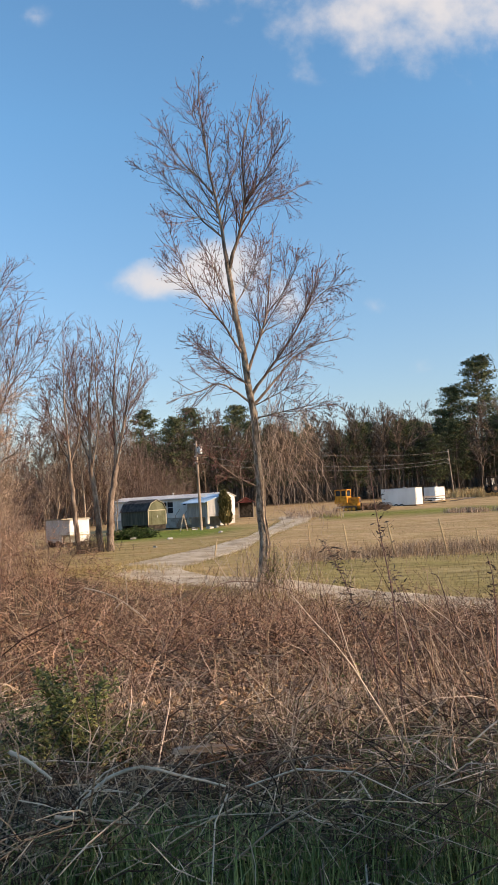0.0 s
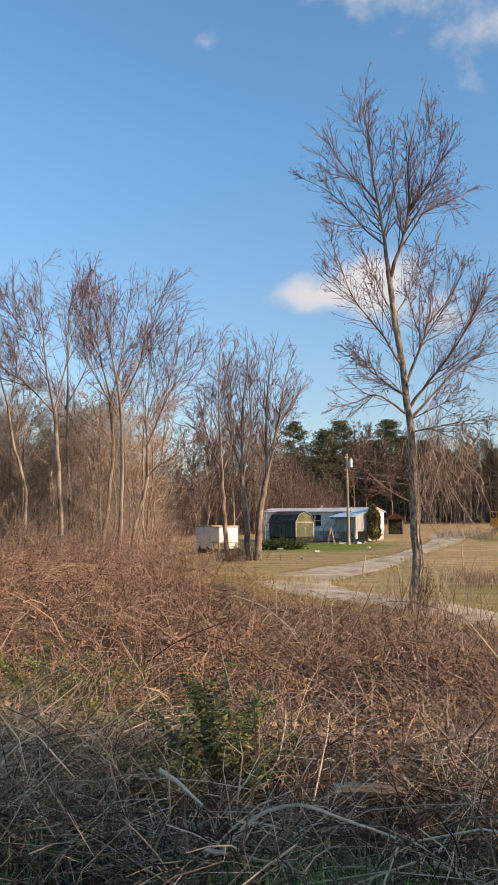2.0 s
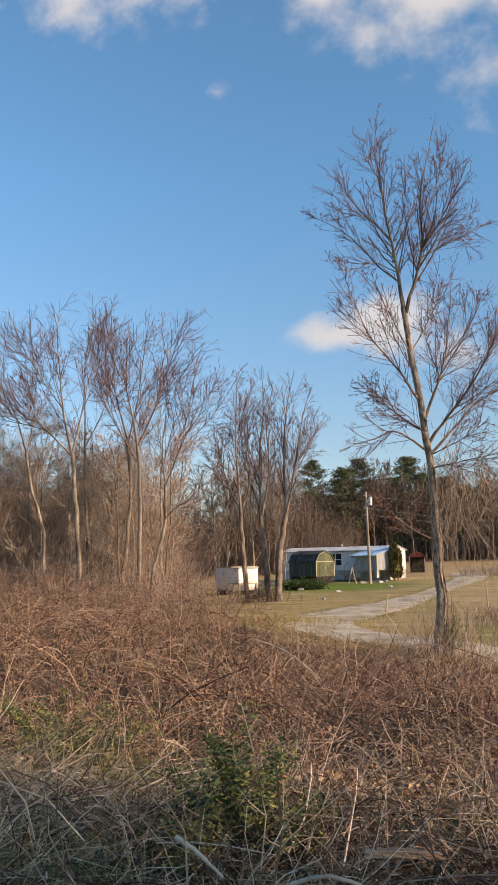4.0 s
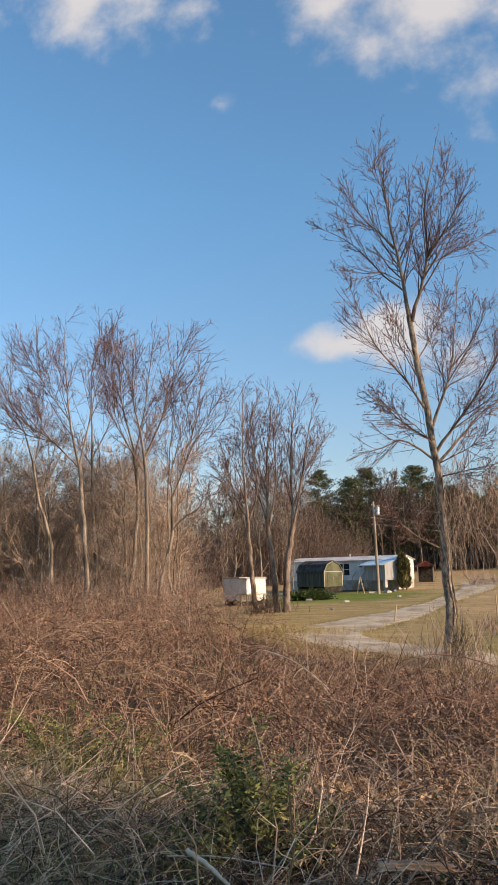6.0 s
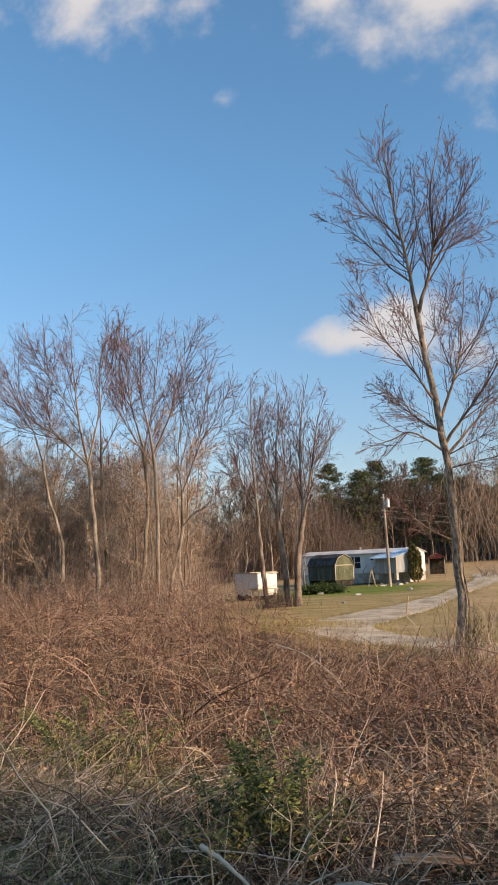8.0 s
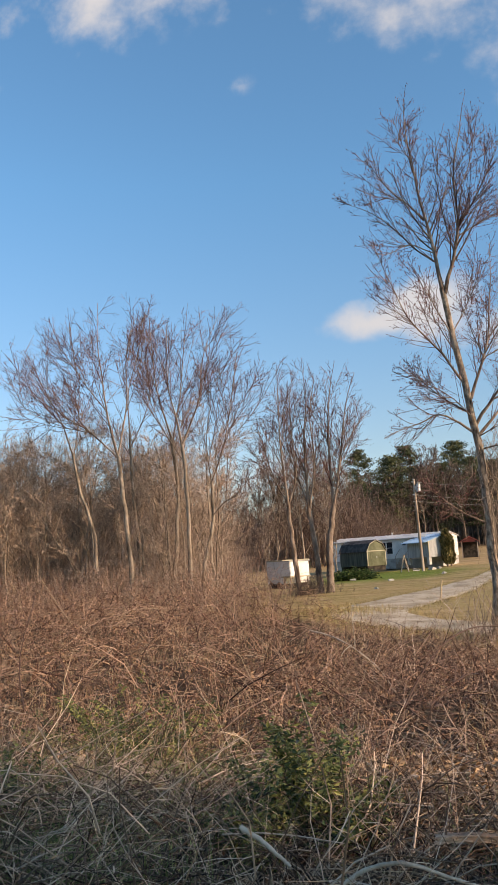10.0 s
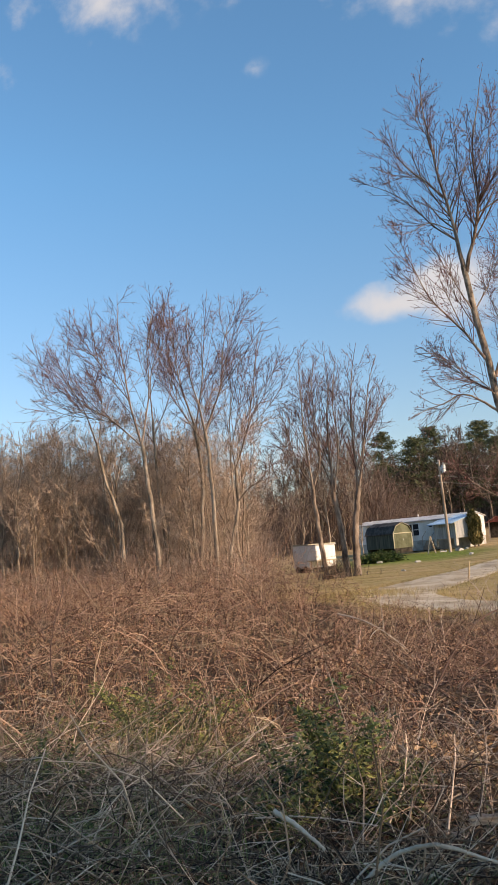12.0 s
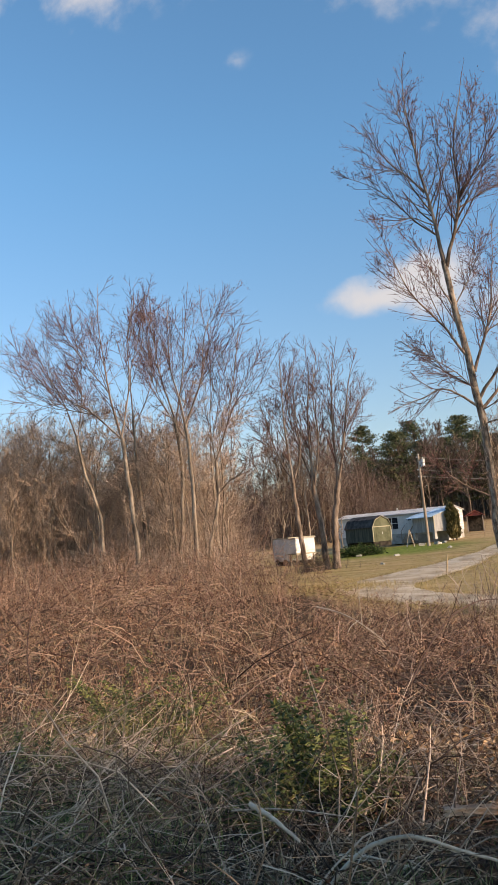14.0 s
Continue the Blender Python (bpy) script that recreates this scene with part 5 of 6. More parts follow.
def weed_stalk(pts, r, leafy, seed, label):
    """A dead weed: stem, side stems and curled leaves near its top."""
    wr = np.random.default_rng(seed)
    base = Vector(pts[0])
    ob = thing("dead_weed", label, "weed", base)
    p = resample(pts, 16)[None] - np.array(base)
    rad = (r * np.linspace(1, 0.35, 16))[None]
    v, f = tubes(p, rad, 5)
    array_mesh("stem", v, f, TWIG, ob)
    a, ra = sprout(p, rad, 26, 0.18, radians(40), wr, k=5, up=0.6, low=0.45, rmin=0.0012)
    v, f = tubes(a, ra, 3)
    array_mesh("side_growth", v, f, TWIG, ob)
    c = a[:, 1:].reshape(-1, 3)
    c = c[wr.integers(len(c), size=leafy)] + wr.normal(size=(leafy, 3)) * 0.012
    lf = leaves("dead_foliage", c, 0.032, TWIG_GREY, wr, "curled grey-brown dead leaves", width=0.13)
    lf.parent = ob
    for key in ("kind", "category"):
        if key in lf:
            del lf[key]
    return ob


weed_stalk([(0.68, 4.91, 0.13), (0.69, 4.99, 0.65), (0.58, 5.06, 1.02), (0.50, 5.14, 1.24), (0.45, 5.21, 1.35)], 0.006, 240, 1, "dead brown weed with curled leaves")
weed_stalk([(0.83, 4.91, 0.19), (0.84, 4.94, 0.66), (0.83, 4.96, 1.03), (0.78, 4.99, 1.42), (0.74, 5.01, 1.84)], 0.006, 170, 2, "tall dead weed with dark seed plume")
weed_stalk([(0.98, 4.91, 0.09), (0.95, 5.01, 0.57), (0.94, 5.11, 0.91), (0.86, 5.21, 1.15)], 0.005, 80, 3, "dead brown weed with drooping leaves")
weed_stalk([(1.34, 4.61, 0.63), (1.38, 4.68, 0.94), (1.39, 4.75, 1.16), (1.39, 4.81, 1.24)], 0.005, 60, 4, "dead brown weed with curled leaves")


def leafy_shrub(name, label, centre, size, n, leaf, mat, seed, stems=60, width=0.2):
    """A low evergreen shrub: stems from the base and many leaves on an uneven dome."""
    sr = np.random.default_rng(seed)
    ob = thing(name, label, "shrub", centre)
    az, u = sr.random(stems) * 6.283, sr.random(stems) ** 0.5
    tip = np.stack([np.cos(az) * size[0] * u, np.sin(az) * size[1] * u, size[2] * (1 - 0.6 * u**2) * (0.45 + 0.65 * sr.random(stems))], -1)
    s = np.linspace(0, 1, 6)[None, :, None]
    p = tip[:, None] * np.concatenate([s, s, s**0.7], 2) + sr.normal(size=(stems, 6, 3)) * 0.01 * size[2]
    r = np.repeat(leaf * 0.10 * np.linspace(1, 0.4, 6)[None], stems, 0)
    v, f = tubes(p, r, 3)
    array_mesh("woody_growth", v, f, BARK_DARK, ob)
    w = sr.integers(stems, size=n)
    t = 0.35 + 0.65 * sr.random(n)
    i = np.minimum((t * 5).astype(int), 4)
    c = p[w, i] + (p[w, i + 1] - p[w, i]) * (t * 5 - i)[:, None] + sr.normal(size=(n, 3)) * leaf * 0.6
    lf = leaves("foliage", c, leaf, mat, sr, "", width=width)
    lf.parent = ob
    for key in ("kind", "category", "label"):
        if key in lf:
            del lf[key]
    return ob


def on_ground(p, lift=0.0):
    return (p[0], p[1], float(ground_z(p[0], p[1])) + lift)


leafy_shrub("green_shrub", "green honeysuckle-like shrub with yellowing leaves in dead stems", on_ground((-1.18, 4.85, 0.40)), (0.55, 0.5, 0.86), 7000, 0.036, GREEN_LEAF, 31)
leafy_shrub("green_shrub", "small green shrub among dead stems", on_ground((-2.89, 4.93, 0.19)), (0.5, 0.4, 0.62), 2600, 0.033, GREEN_LEAF, 32)
leafy_shrub("green_shrub", "low green vine patch among dead stems", on_ground((-3.12, 6.83, 0.27)), (1.2, 0.6, 0.85), 5200, 0.034, GREEN_LEAF, 33)
leafy_shrub("green_shrub", "small yellow-green shrub in brambles", on_ground((0.67, 6.01, 0.26)), (0.35, 0.3, 0.6), 600, 0.035, GREEN_LEAF, 34)
leafy_shrub("green_shrub", "small leafy shoots at the foot of the tree", on_ground((0.45, 21.7, 0)), (0.4, 0.4, 1.6), 420, 0.07, GREEN_LEAF, 35)

# vines hanging beside the big tree and saplings at its foot
vr = np.random.default_rng(77)
m = 120
vx = 0.35 + 1.35 * vr.random(m)
top = np.stack([vx, 21.3 + 1.4 * vr.random(m), 3.2 + 1.7 * vr.random(m) ** 0.7 - 0.25 * (vx - 0.4)], -1)
s = np.linspace(0, 1, 8)
drop = (0.7 + 2.1 * vr.random(m))[:, None]
vp = np.repeat(top[:, None], 8, 1)
vp[:, :, 2] -= drop * s
vp[:, :, :2] += np.cumsum(vr.normal(size=(m, 8, 2)) * 0.13, 1) + (vr.normal(size=(m, 1, 2)) * 0.3) * s[None, :, None]
vrad = (0.004 + 0.004 * vr.random(m))[:, None] * np.linspace(1, 0.5, 8)[None]
vv, vR = sprout(vp, vrad, 6, 0.3, radians(62), vr, k=5, up=-0.5, rmin=0.003, wobble=0.2)
v, f = merge([tubes(vp, vrad, 3), tubes(vv, vR, 3)])
tagged(array_mesh("hanging_vines", v, f, TWIG_TAN), "mass of leafless vines hanging beside the tree", "vine", kind="stuff")


def around(cx, cy, sx, sy, rr):
    return lambda n: np.c_[cx + rr.normal(size=n) * sx, cy + rr.normal(size=n) * sy]


canes("saplings", 260, around(0.35, 21.6, 0.8, 0.6, vr), lambda x, y: 1.5 + 0 * x, 0.45, TWIG_TAN, 0.006, vr, "thin saplings and vines round the tree foot", lean=0.2, arch=0.3)


# ---- undergrowth of the woods ----
def brushwood(name, n, xy, h, mat, rad, rr, label, shoots=7, lean=0.25, angle=40):
    """Upright saplings with side twigs, the twigs as narrow tapering slivers."""
    n = len(xy)
    k = 6
    s = np.linspace(0, 1, k)
    hh = h(xy[:, 0], xy[:, 1]) * (0.35 + 0.75 * rr.random(n))
    az = rr.random(n) * 6.283
    tilt = (lean * rr.random(n) * hh)[:, None]
    p = np.empty((n, k, 3))
    p[:, :, 0] = xy[:, 0, None] + np.cos(az)[:, None] * tilt * s**1.6
    p[:, :, 1] = xy[:, 1, None] + np.sin(az)[:, None] * tilt * s**1.6
    p[:, :, 2] = ground_z(xy[:, 0], xy[:, 1])[:, None] + hh[:, None] * s
    p[:, 1:, :2] += rr.normal(size=(n, k - 1, 2)) * 0.02 * hh[:, None, None]
    r = rad * (0.5 + rr.random(n))[:, None] * np.linspace(1, 0.3, k)[None]
    v1, f1 = tubes(p, r, 3)
    a, ra = sprout(p, r, shoots, 0.42, radians(angle), rr, k=3, up=0.3, low=0.12, rmin=rad * 0.35)
    b, rb = sprout(a, ra, 4, 0.55, radians(42), rr, k=3, up=0.4, low=0.1, rmin=rad * 0.35)
    f1 = np.concatenate([f1[:, [0, 1, 2]], f1[:, [0, 2, 3]]])
    chunks = [(v1, f1), slivers(a, ra, rr), slivers(b, rb, rr)]
    v, f = merge(chunks)
    return tagged(array_mesh(name, v, f, mat, smooth=False), label, "brush", kind="stuff")


br = np.random.default_rng(90)
n = 800
bx = br.uniform(-0.76, -0.29, n)
by = 27.5 + 14 * br.random(n)
bxy = np.c_[bx * by, by]
bxy = bxy[(bxy[:, 0] < -6.3 - 0.05 * (bxy[:, 1] - 25))]


def scrub_height(x, y):
    a = -x / y
    return np.interp(a, [0.25, 0.28, 0.31, 0.36, 0.44, 0.5, 0.6], [2.2, 4.2, 6.6, 7.0, 6.6, 5.6, 4.4])


brushwood("thicket_saplings", n, bxy, lambda x, y: (0.4 + 0.3 * np.clip((y - 27) / 6, 0, 1)) * scrub_height(x, y), TWIG_TAN, 0.0085, br, "dense leafless sapling thicket under the trees", 9, 0.5, 62)
for i in range(104):
    yy = 31.5 + 12 * br.random()
    plant(SCRUB[br.integers(3)], -yy * br.uniform(0.325, 0.78), yy, 0.38 + 0.26 * br.random() ** 1.3, 6.28 * br.random())
n = 1500
bx, by = br.uniform(-0.80, -0.16, n), 46 + 20 * br.random(n)
brushwood("woodland_brush", n, np.c_[bx * by, by + np.where(bx > -0.30, 56, 0)], lambda x, y: 8.0 + 0 * x, TWIG_BROWN, 0.022, br, "leafless brown woodland undergrowth", 9, 0.4, 55)
n = 1050
bx = br.uniform(-50, 66, n)
brushwood("woodland_brush", n, np.c_[bx, 121 + 0.1 * bx + 22 * br.random(n)], lambda x, y: 9.0 + 0 * x, TWIG_GREY, 0.04, br, "dark leafless undergrowth at the edge of the woods", shoots=6)
n = 420
bx = br.uniform(-60, 75, n)
brushwood("woodland_brush", n, np.c_[bx, 146 + 0.1 * bx + 20 * br.random(n)], lambda x, y: 14.0 + 0 * x, TWIG_GREY, 0.07, br, "grey leafless growth deep in the woods", shoots=7)
n = 900
bx, by = br.uniform(-0.88, -0.52, n), 47 + 20 * br.random(n)
brushwood("woodland_brush", n, np.c_[bx * by, by], lambda x, y: 9.5 + 0 * x, TWIG_TAN, 0.02, br, "pale leafless saplings past the thicket", 9, 0.3, 48)
n = 420
bx, by = br.uniform(-0.31, -0.13, n), 101 + 16 * br.random(n)
brushwood("woodland_brush", n, np.c_[bx * by, by], lambda x, y: 12.0 + 0 * x, TWIG_BROWN, 0.04, br, "brown leafless growth on the slope behind the yard", 9, 0.3, 45)
n = 620
bx, by = br.uniform(-0.80, -0.25, n), 19.5 + 10 * br.random(n)
bxy = np.c_[bx * by, by]
bxy = bxy[inside(bxy[:, 0], bxy[:, 1] + 2.0)]
brushwood("bramble_saplings", n, bxy, lambda x, y: 1.6 + 0.12 * (y - 19), CANE_RED, 0.007, br, "reddish saplings standing out of the brambles", 8, 0.6, 50)
n = 130
brushwood("brush_heap", n, np.c_[-10.4 + br.normal(size=n) * 0.9, 49.9 + br.normal(size=n) * 0.4], lambda x, y: 1.1 + 0 * x, TWIG_GREY, 0.014, br, "dark brush and suckers round the yard trees", 8, 0.9)
n = 160
bx = br.uniform(3.5, 9.5, n)
brushwood("brush_heap", n, np.c_[bx, 84 + br.normal(size=n)], lambda x, y: 1.3 + 0 * x, TWIG_TAN, 0.02, br, "grey brush heap at the field edge", lean=1.2)

# ---- trees beside the road, outside the view, that dapple the near verge ----
for x, y, s, a in ((14.0, -2.6, 0.8, 2.5), (18.5, -3.8, 0.9, 4.0)):
    plant(BARES[int(a) % 4], x, y, s, a)
plant(BARES[0], 24, -6.2, 0.95, 1.0)

# ---- buildings ----


def window_unit(parent, x0, x1, z0, z1, y, mat=PAINT_WHITE):
    """A double window set in a wall that faces -y: frame, two sashes with panes."""
    fr = part("window", boxm(x0, x1, y - 0.05, y - 0.005, z0, z0 + 0.06), mat, parent)
    part("window_frame", boxm(x0, x1, y - 0.05, y - 0.005, z1 - 0.06, z1), mat, fr)
    xm = (x0 + x1) / 2
    for a, b in ((x0, x0 + 0.06), (xm - 0.05, xm + 0.05), (x1 - 0.06, x1)):
        part("window_frame", boxm(a, b, y - 0.05, y - 0.005, z0 + 0.06, z1 - 0.06), mat, fr)
    zm = (z0 + z1) / 2
    for a, b in ((x0 + 0.06, xm - 0.05), (xm + 0.05, x1 - 0.06)):
        part("sash_bar", boxm(a, b, y - 0.045, y - 0.01, zm - 0.025, zm + 0.025), mat, fr)
        part("pane", boxm(a, b, y - 0.03, y - 0.015, z0 + 0.06, zm - 0.025), GLASS_DARK, fr)
        part("pane", boxm(a, b, y - 0.03, y - 0.015, zm + 0.025, z1 - 0.06), GLASS_DARK, fr)


def stand(ob, left, right, z):
    """Places a thing so that its +x runs from left to right (ground points)."""
    a = math.atan2(right[1] - left[1], right[0] - left[0])
    ob.matrix_basis = pose(left[0], left[1], z, 0, 0, math.degrees(a))
    return math.hypot(right[0] - left[0], right[1] - left[1])


def mobile_home():
    ob = thing("mobile_home", "long white single-storey mobile home with a pale metal roof", "house")
    ln = stand(ob, (-14.68, 84.01, 1.26), (-3.26, 79.01, 0.83), HOME_Z)
    wide, h, rise = 3.66, 2.4, 0.38
    bm = bmesh.new()
    prof = [(0, 0.5), (wide, 0.5), (wide, h), (wide / 2, h + rise), (0, h)]
    a = [bm.verts.new((0, y, z)) for y, z in prof]
    b = [bm.verts.new((ln, y, z)) for y, z in prof]
    bm.faces.new(a), bm.faces.new(b[::-1])
    for i in range(5):
        j = (i + 1) % 5
        bm.faces.new((a[i], a[j], b[j], b[i]))
    bmesh.ops.recalc_face_normals(bm, faces=bm.faces)
    part("wall", bm, PAINT_WHITE, ob)
    part("skirting", boxm(0.04, ln - 0.04, 0.05, wide - 0.05, -0.5, 0.5), CONCRETE, ob, "grey skirting panels")
    for side in (-1, 1):
        y0, y1 = (wide / 2, -0.22) if side < 0 else (wide / 2, wide + 0.22)
        bm = bmesh.new()
        sl = rise / (wide / 2)
        pts = [(y0, h + rise + 0.03), (y1, h + rise + 0.03 - sl * abs(y1 - y0)), (y1, h + rise + 0.10 - sl * abs(y1 - y0)), (y0, h + rise + 0.10)]
        va = [bm.verts.new((-0.2, y, z)) for y, z in pts]
        vb = [bm.verts.new((ln + 0.12, y, z)) for y, z in pts]
        bm.faces.new(va), bm.faces.new(vb[::-1])
        for i in range(4):
            j = (i + 1) % 4
            bm.faces.new((va[i], va[j], vb[j], vb[i]))
        bmesh.ops.recalc_face_normals(bm, faces=bm.faces)
        roof = part("roof", bm, ROOF_PALE, ob)
        n = int(ln / 0.6)
        for i in range(n):
            x = 0.1 + i * 0.6
            bm = bmesh.new()
            q = [(y0, h + rise + 0.13), (y1, h + rise + 0.13 - sl * abs(y1 - y0))]
            vs = [bm.verts.new((x + dx, y, z)) for dx in (0, 0.04) for y, z in q] + [bm.verts.new((x + dx, y, z - 0.035)) for dx in (0, 0.04) for y, z in q]
            for idx in ((0, 1, 3, 2), (0, 1, 5, 4), (2, 3, 7, 6), (1, 3, 7, 5)):
                bm.faces.new([vs[i2] for i2 in idx])
            part("roof_seam", bm, ROOF_PALE, roof)
    xw = 0.46 * ln
    window_unit(ob, xw, xw + 1.5, 0.95, 2.2, 0.0)
    dr = part("door", boxm(xw + 2.3, xw + 3.2, -0.05, -0.004, 0.55, 2.45), PAINT_WHITE, ob)
    part("pane", boxm(xw + 2.6, xw + 2.95, -0.065, -0.052, 1.75, 2.05), GLASS_DARK, dr)
    part("door_handle", boxm(xw + 2.4, xw + 2.45, -0.09, -0.052, 1.45, 1.5), STEEL_GREY, dr)
    for i in range(3):
        part("step", boxm(xw + 2.3, xw + 3.2, -0.4 - 0.28 * i, -0.12 - 0.28 * i, -0.45, 0.38 - 0.2 * i), WOOD_POLE, ob)
    for x in (xw + 2.25, xw + 3.25):
        part("stair_rail", rod((x, -0.1, 1.35), (x, -1.0, 0.75), 0.03), WOOD_POLE, ob)
        part("rail_post", rod((x, -1.0, -0.45), (x, -1.0, 0.78), 0.035), WOOD_POLE, ob)
    part("roof_vent", rod((ln * 0.5, wide / 2, h + rise), (ln * 0.5, wide / 2, h + rise + 0.35), 0.1, 10), STEEL_GREY, ob)
    part("corner_trim", boxm(ln - 0.06, ln + 0.02, -0.02, 0.06, 0.5, h), TRIM_TAN, ob)
    for z in np.arange(0.7, h - 0.1, 0.3):
        part("siding_groove", boxm(ln + 0.0, ln + 0.012, 0.08, wide - 0.06, z, z + 0.02), TRIM_TAN, ob)
    return ob


HOME_Z = 0.4
mobile_home()


def gambrel_shed():
    """A barn-roofed garden shed: +x along its long side, the gable at x = length."""
    ob = thing("barn_shed", "olive green barn-roofed shed with dark shingles and tan trim", "shed")
    near = (-9.93, 75.01, 0.28)
    a = radians(52)
    w, ln, eave, top = 2.45, 3.7, 1.5, 2.45
    far = (near[0] - math.sin(a) * ln, near[1] + math.cos(a) * ln)
    stand(ob, far, near, near[2])
    prof = [(0, 0.12), (w, 0.12), (w, eave), (w * 0.83, eave + 0.62), (w / 2, top), (w * 0.17, eave + 0.62), (0, eave)]
    bm = bmesh.new()
    va, vb = [bm.verts.new((0, y, z)) for y, z in prof], [bm.verts.new((ln, y, z)) for y, z in prof]
    bm.faces.new(va), bm.faces.new(vb[::-1])
    for i in range(len(prof)):
        j = (i + 1) % len(prof)
        bm.faces.new((va[i], va[j], vb[j], vb[i]))
    bmesh.ops.recalc_face_normals(bm, faces=bm.faces)
    part("wall", bm, SHED_GREEN_SHADED, ob)
    # thin sheet over the gable, with sunlight put into its lighter green
    bm = bmesh.new()
    va, vb = [bm.verts.new((ln + 0.001, y, z)) for y, z in prof], [bm.verts.new((ln + 0.003, y, z)) for y, z in prof]
    bm.faces.new(va), bm.faces.new(vb[::-1])
    for i in range(len(prof)):
        j = (i + 1) % len(prof)
        bm.faces.new((va[i], va[j], vb[j], vb[i]))
    bmesh.ops.recalc_face_normals(bm, faces=bm.faces)
    part("gable_lit_face", bm, SHED_GREEN_LIT, ob, "gable boards of the same olive green, lightened as sunlit")
    ridge = [(-0.1, eave - 0.08), (w * 0.15, eave + 0.66), (w / 2, top + 0.05), (w * 0.85, eave + 0.66), (w + 0.1, eave - 0.08)]
    for (y0, z0), (y1, z1) in zip(ridge, ridge[1:]):
        bm = bmesh.new()
        q = [(y0, z0), (y1, z1), (y1, z1 + 0.06), (y0, z0 + 0.06)]
        va, vb = [bm.verts.new((-0.08, y, z)) for y, z in q], [bm.verts.new((ln + 0.08, y, z)) for y, z in q]
        bm.faces.new(va), bm.faces.new(vb[::-1])
        for i in range(4):
            j = (i + 1) % 4
            bm.faces.new((va[i], va[j], vb[j], vb[i]))
        bmesh.ops.recalc_face_normals(bm, faces=bm.faces)
        part("roof_panel", bm, ROOF_DARK, ob)
        bm = rod((ln + 0.10, y0, z0), (ln + 0.10, y1, z1), 0.032, 4)
        part("trim_board", bm, TRIM_TAN, ob)
    for y in (0.03, w - 0.03):
        part("corner_trim", boxm(ln + 0.004, ln + 0.04, y - 0.05, y + 0.05, 0.12, eave), TRIM_TAN, ob)
    part("trim_board", boxm(ln + 0.004, ln + 0.035, 0.08, w - 0.08, eave - 0.04, eave + 0.05), TRIM_TAN, ob)
    dr = part("door", boxm(ln + 0.004, ln + 0.03, 0.45, w - 0.45, 0.18, eave - 0.06), SHED_GREEN_LIT, ob)
    part("door_handle", boxm(ln + 0.03, ln + 0.06, w / 2 - 0.02, w / 2 + 0.02, 0.8, 1.0), STEEL_GREY, dr)
    for x in (0.2, ln / 2, ln - 0.2):
        part("skid", boxm(x - 0.15, x + 0.15, 0.05, w - 0.05, -0.35, 0.12), DARK_GAP, ob)
    return ob


gambrel_shed()


def lean_shed():
    """A small grey shed with a blue sloping roof and an open floor gap."""
    ob = thing("blue_roof_shed", "grey board shed with a sloping blue metal roof", "shed")
    near = (-4.40, 77.01, 0.59)
    a = radians(45)
    w, ln, h0, h1 = 2.2, 3.0, 1.75, 2.35
    far = (near[0] - math.sin(a) * ln, near[1] + math.cos(a) * ln)
    stand(ob, far, near, near[2])
    prof = [(0, 0.3), (w, 0.3), (w, h1), (0, h0)]
    bm = bmesh.new()
    va, vb = [bm.verts.new((0, y, z)) for y, z in prof], [bm.verts.new((ln, y, z)) for y, z in prof]
    bm.faces.new(va), bm.faces.new(vb[::-1])
    for i in range(4):
        j = (i + 1) % 4
        bm.faces.new((va[i], va[j], vb[j], vb[i]))
    bmesh.ops.recalc_face_normals(bm, faces=bm.faces)
    part("wall", bm, SIDING_GREY, ob)
    bm = bmesh.new()
    q = [(-0.55, h0 - 0.10), (w + 0.2, h1 + 0.1), (w + 0.2, h1 + 0.16), (-0.55, h0 - 0.04)]
    va, vb = [bm.verts.new((-0.3, y, z)) for y, z in q], [bm.verts.new((ln + 0.2, y, z)) for y, z in q]
    bm.faces.new(va), bm.faces.new(vb[::-1])
    for i in range(4):
        j = (i + 1) % 4
        bm.faces.new((va[i], va[j], vb[j], vb[i]))
    bmesh.ops.recalc_face_normals(bm, faces=bm.faces)
    roof = part("roof", bm, ROOF_BLUE, ob)
    for i in range(8):
        x = -0.25 + i * 0.46
        bm = rod((x, -0.55, h0 - 0.03), (x, w + 0.2, h1 + 0.17), 0.02, 4)
        part("roof_rib", bm, ROOF_BLUE, roof)
    for x in (0.1, ln - 0.1):
        for y in (0.1, w - 0.1):
            part("foot_block", boxm(x - 0.15, x + 0.15, y - 0.15, y + 0.15, -0.4, 0.3), CONCRETE, ob)
    part("corner_trim", boxm(ln + 0.003, ln + 0.03, 0.0, 0.09, 0.3, h0), TRIM_TAN, ob)
    part("floor_beam", boxm(0, ln, 0.02, 0.12, 0.18, 0.298), WOOD_POLE, ob)
    return ob


lean_shed()


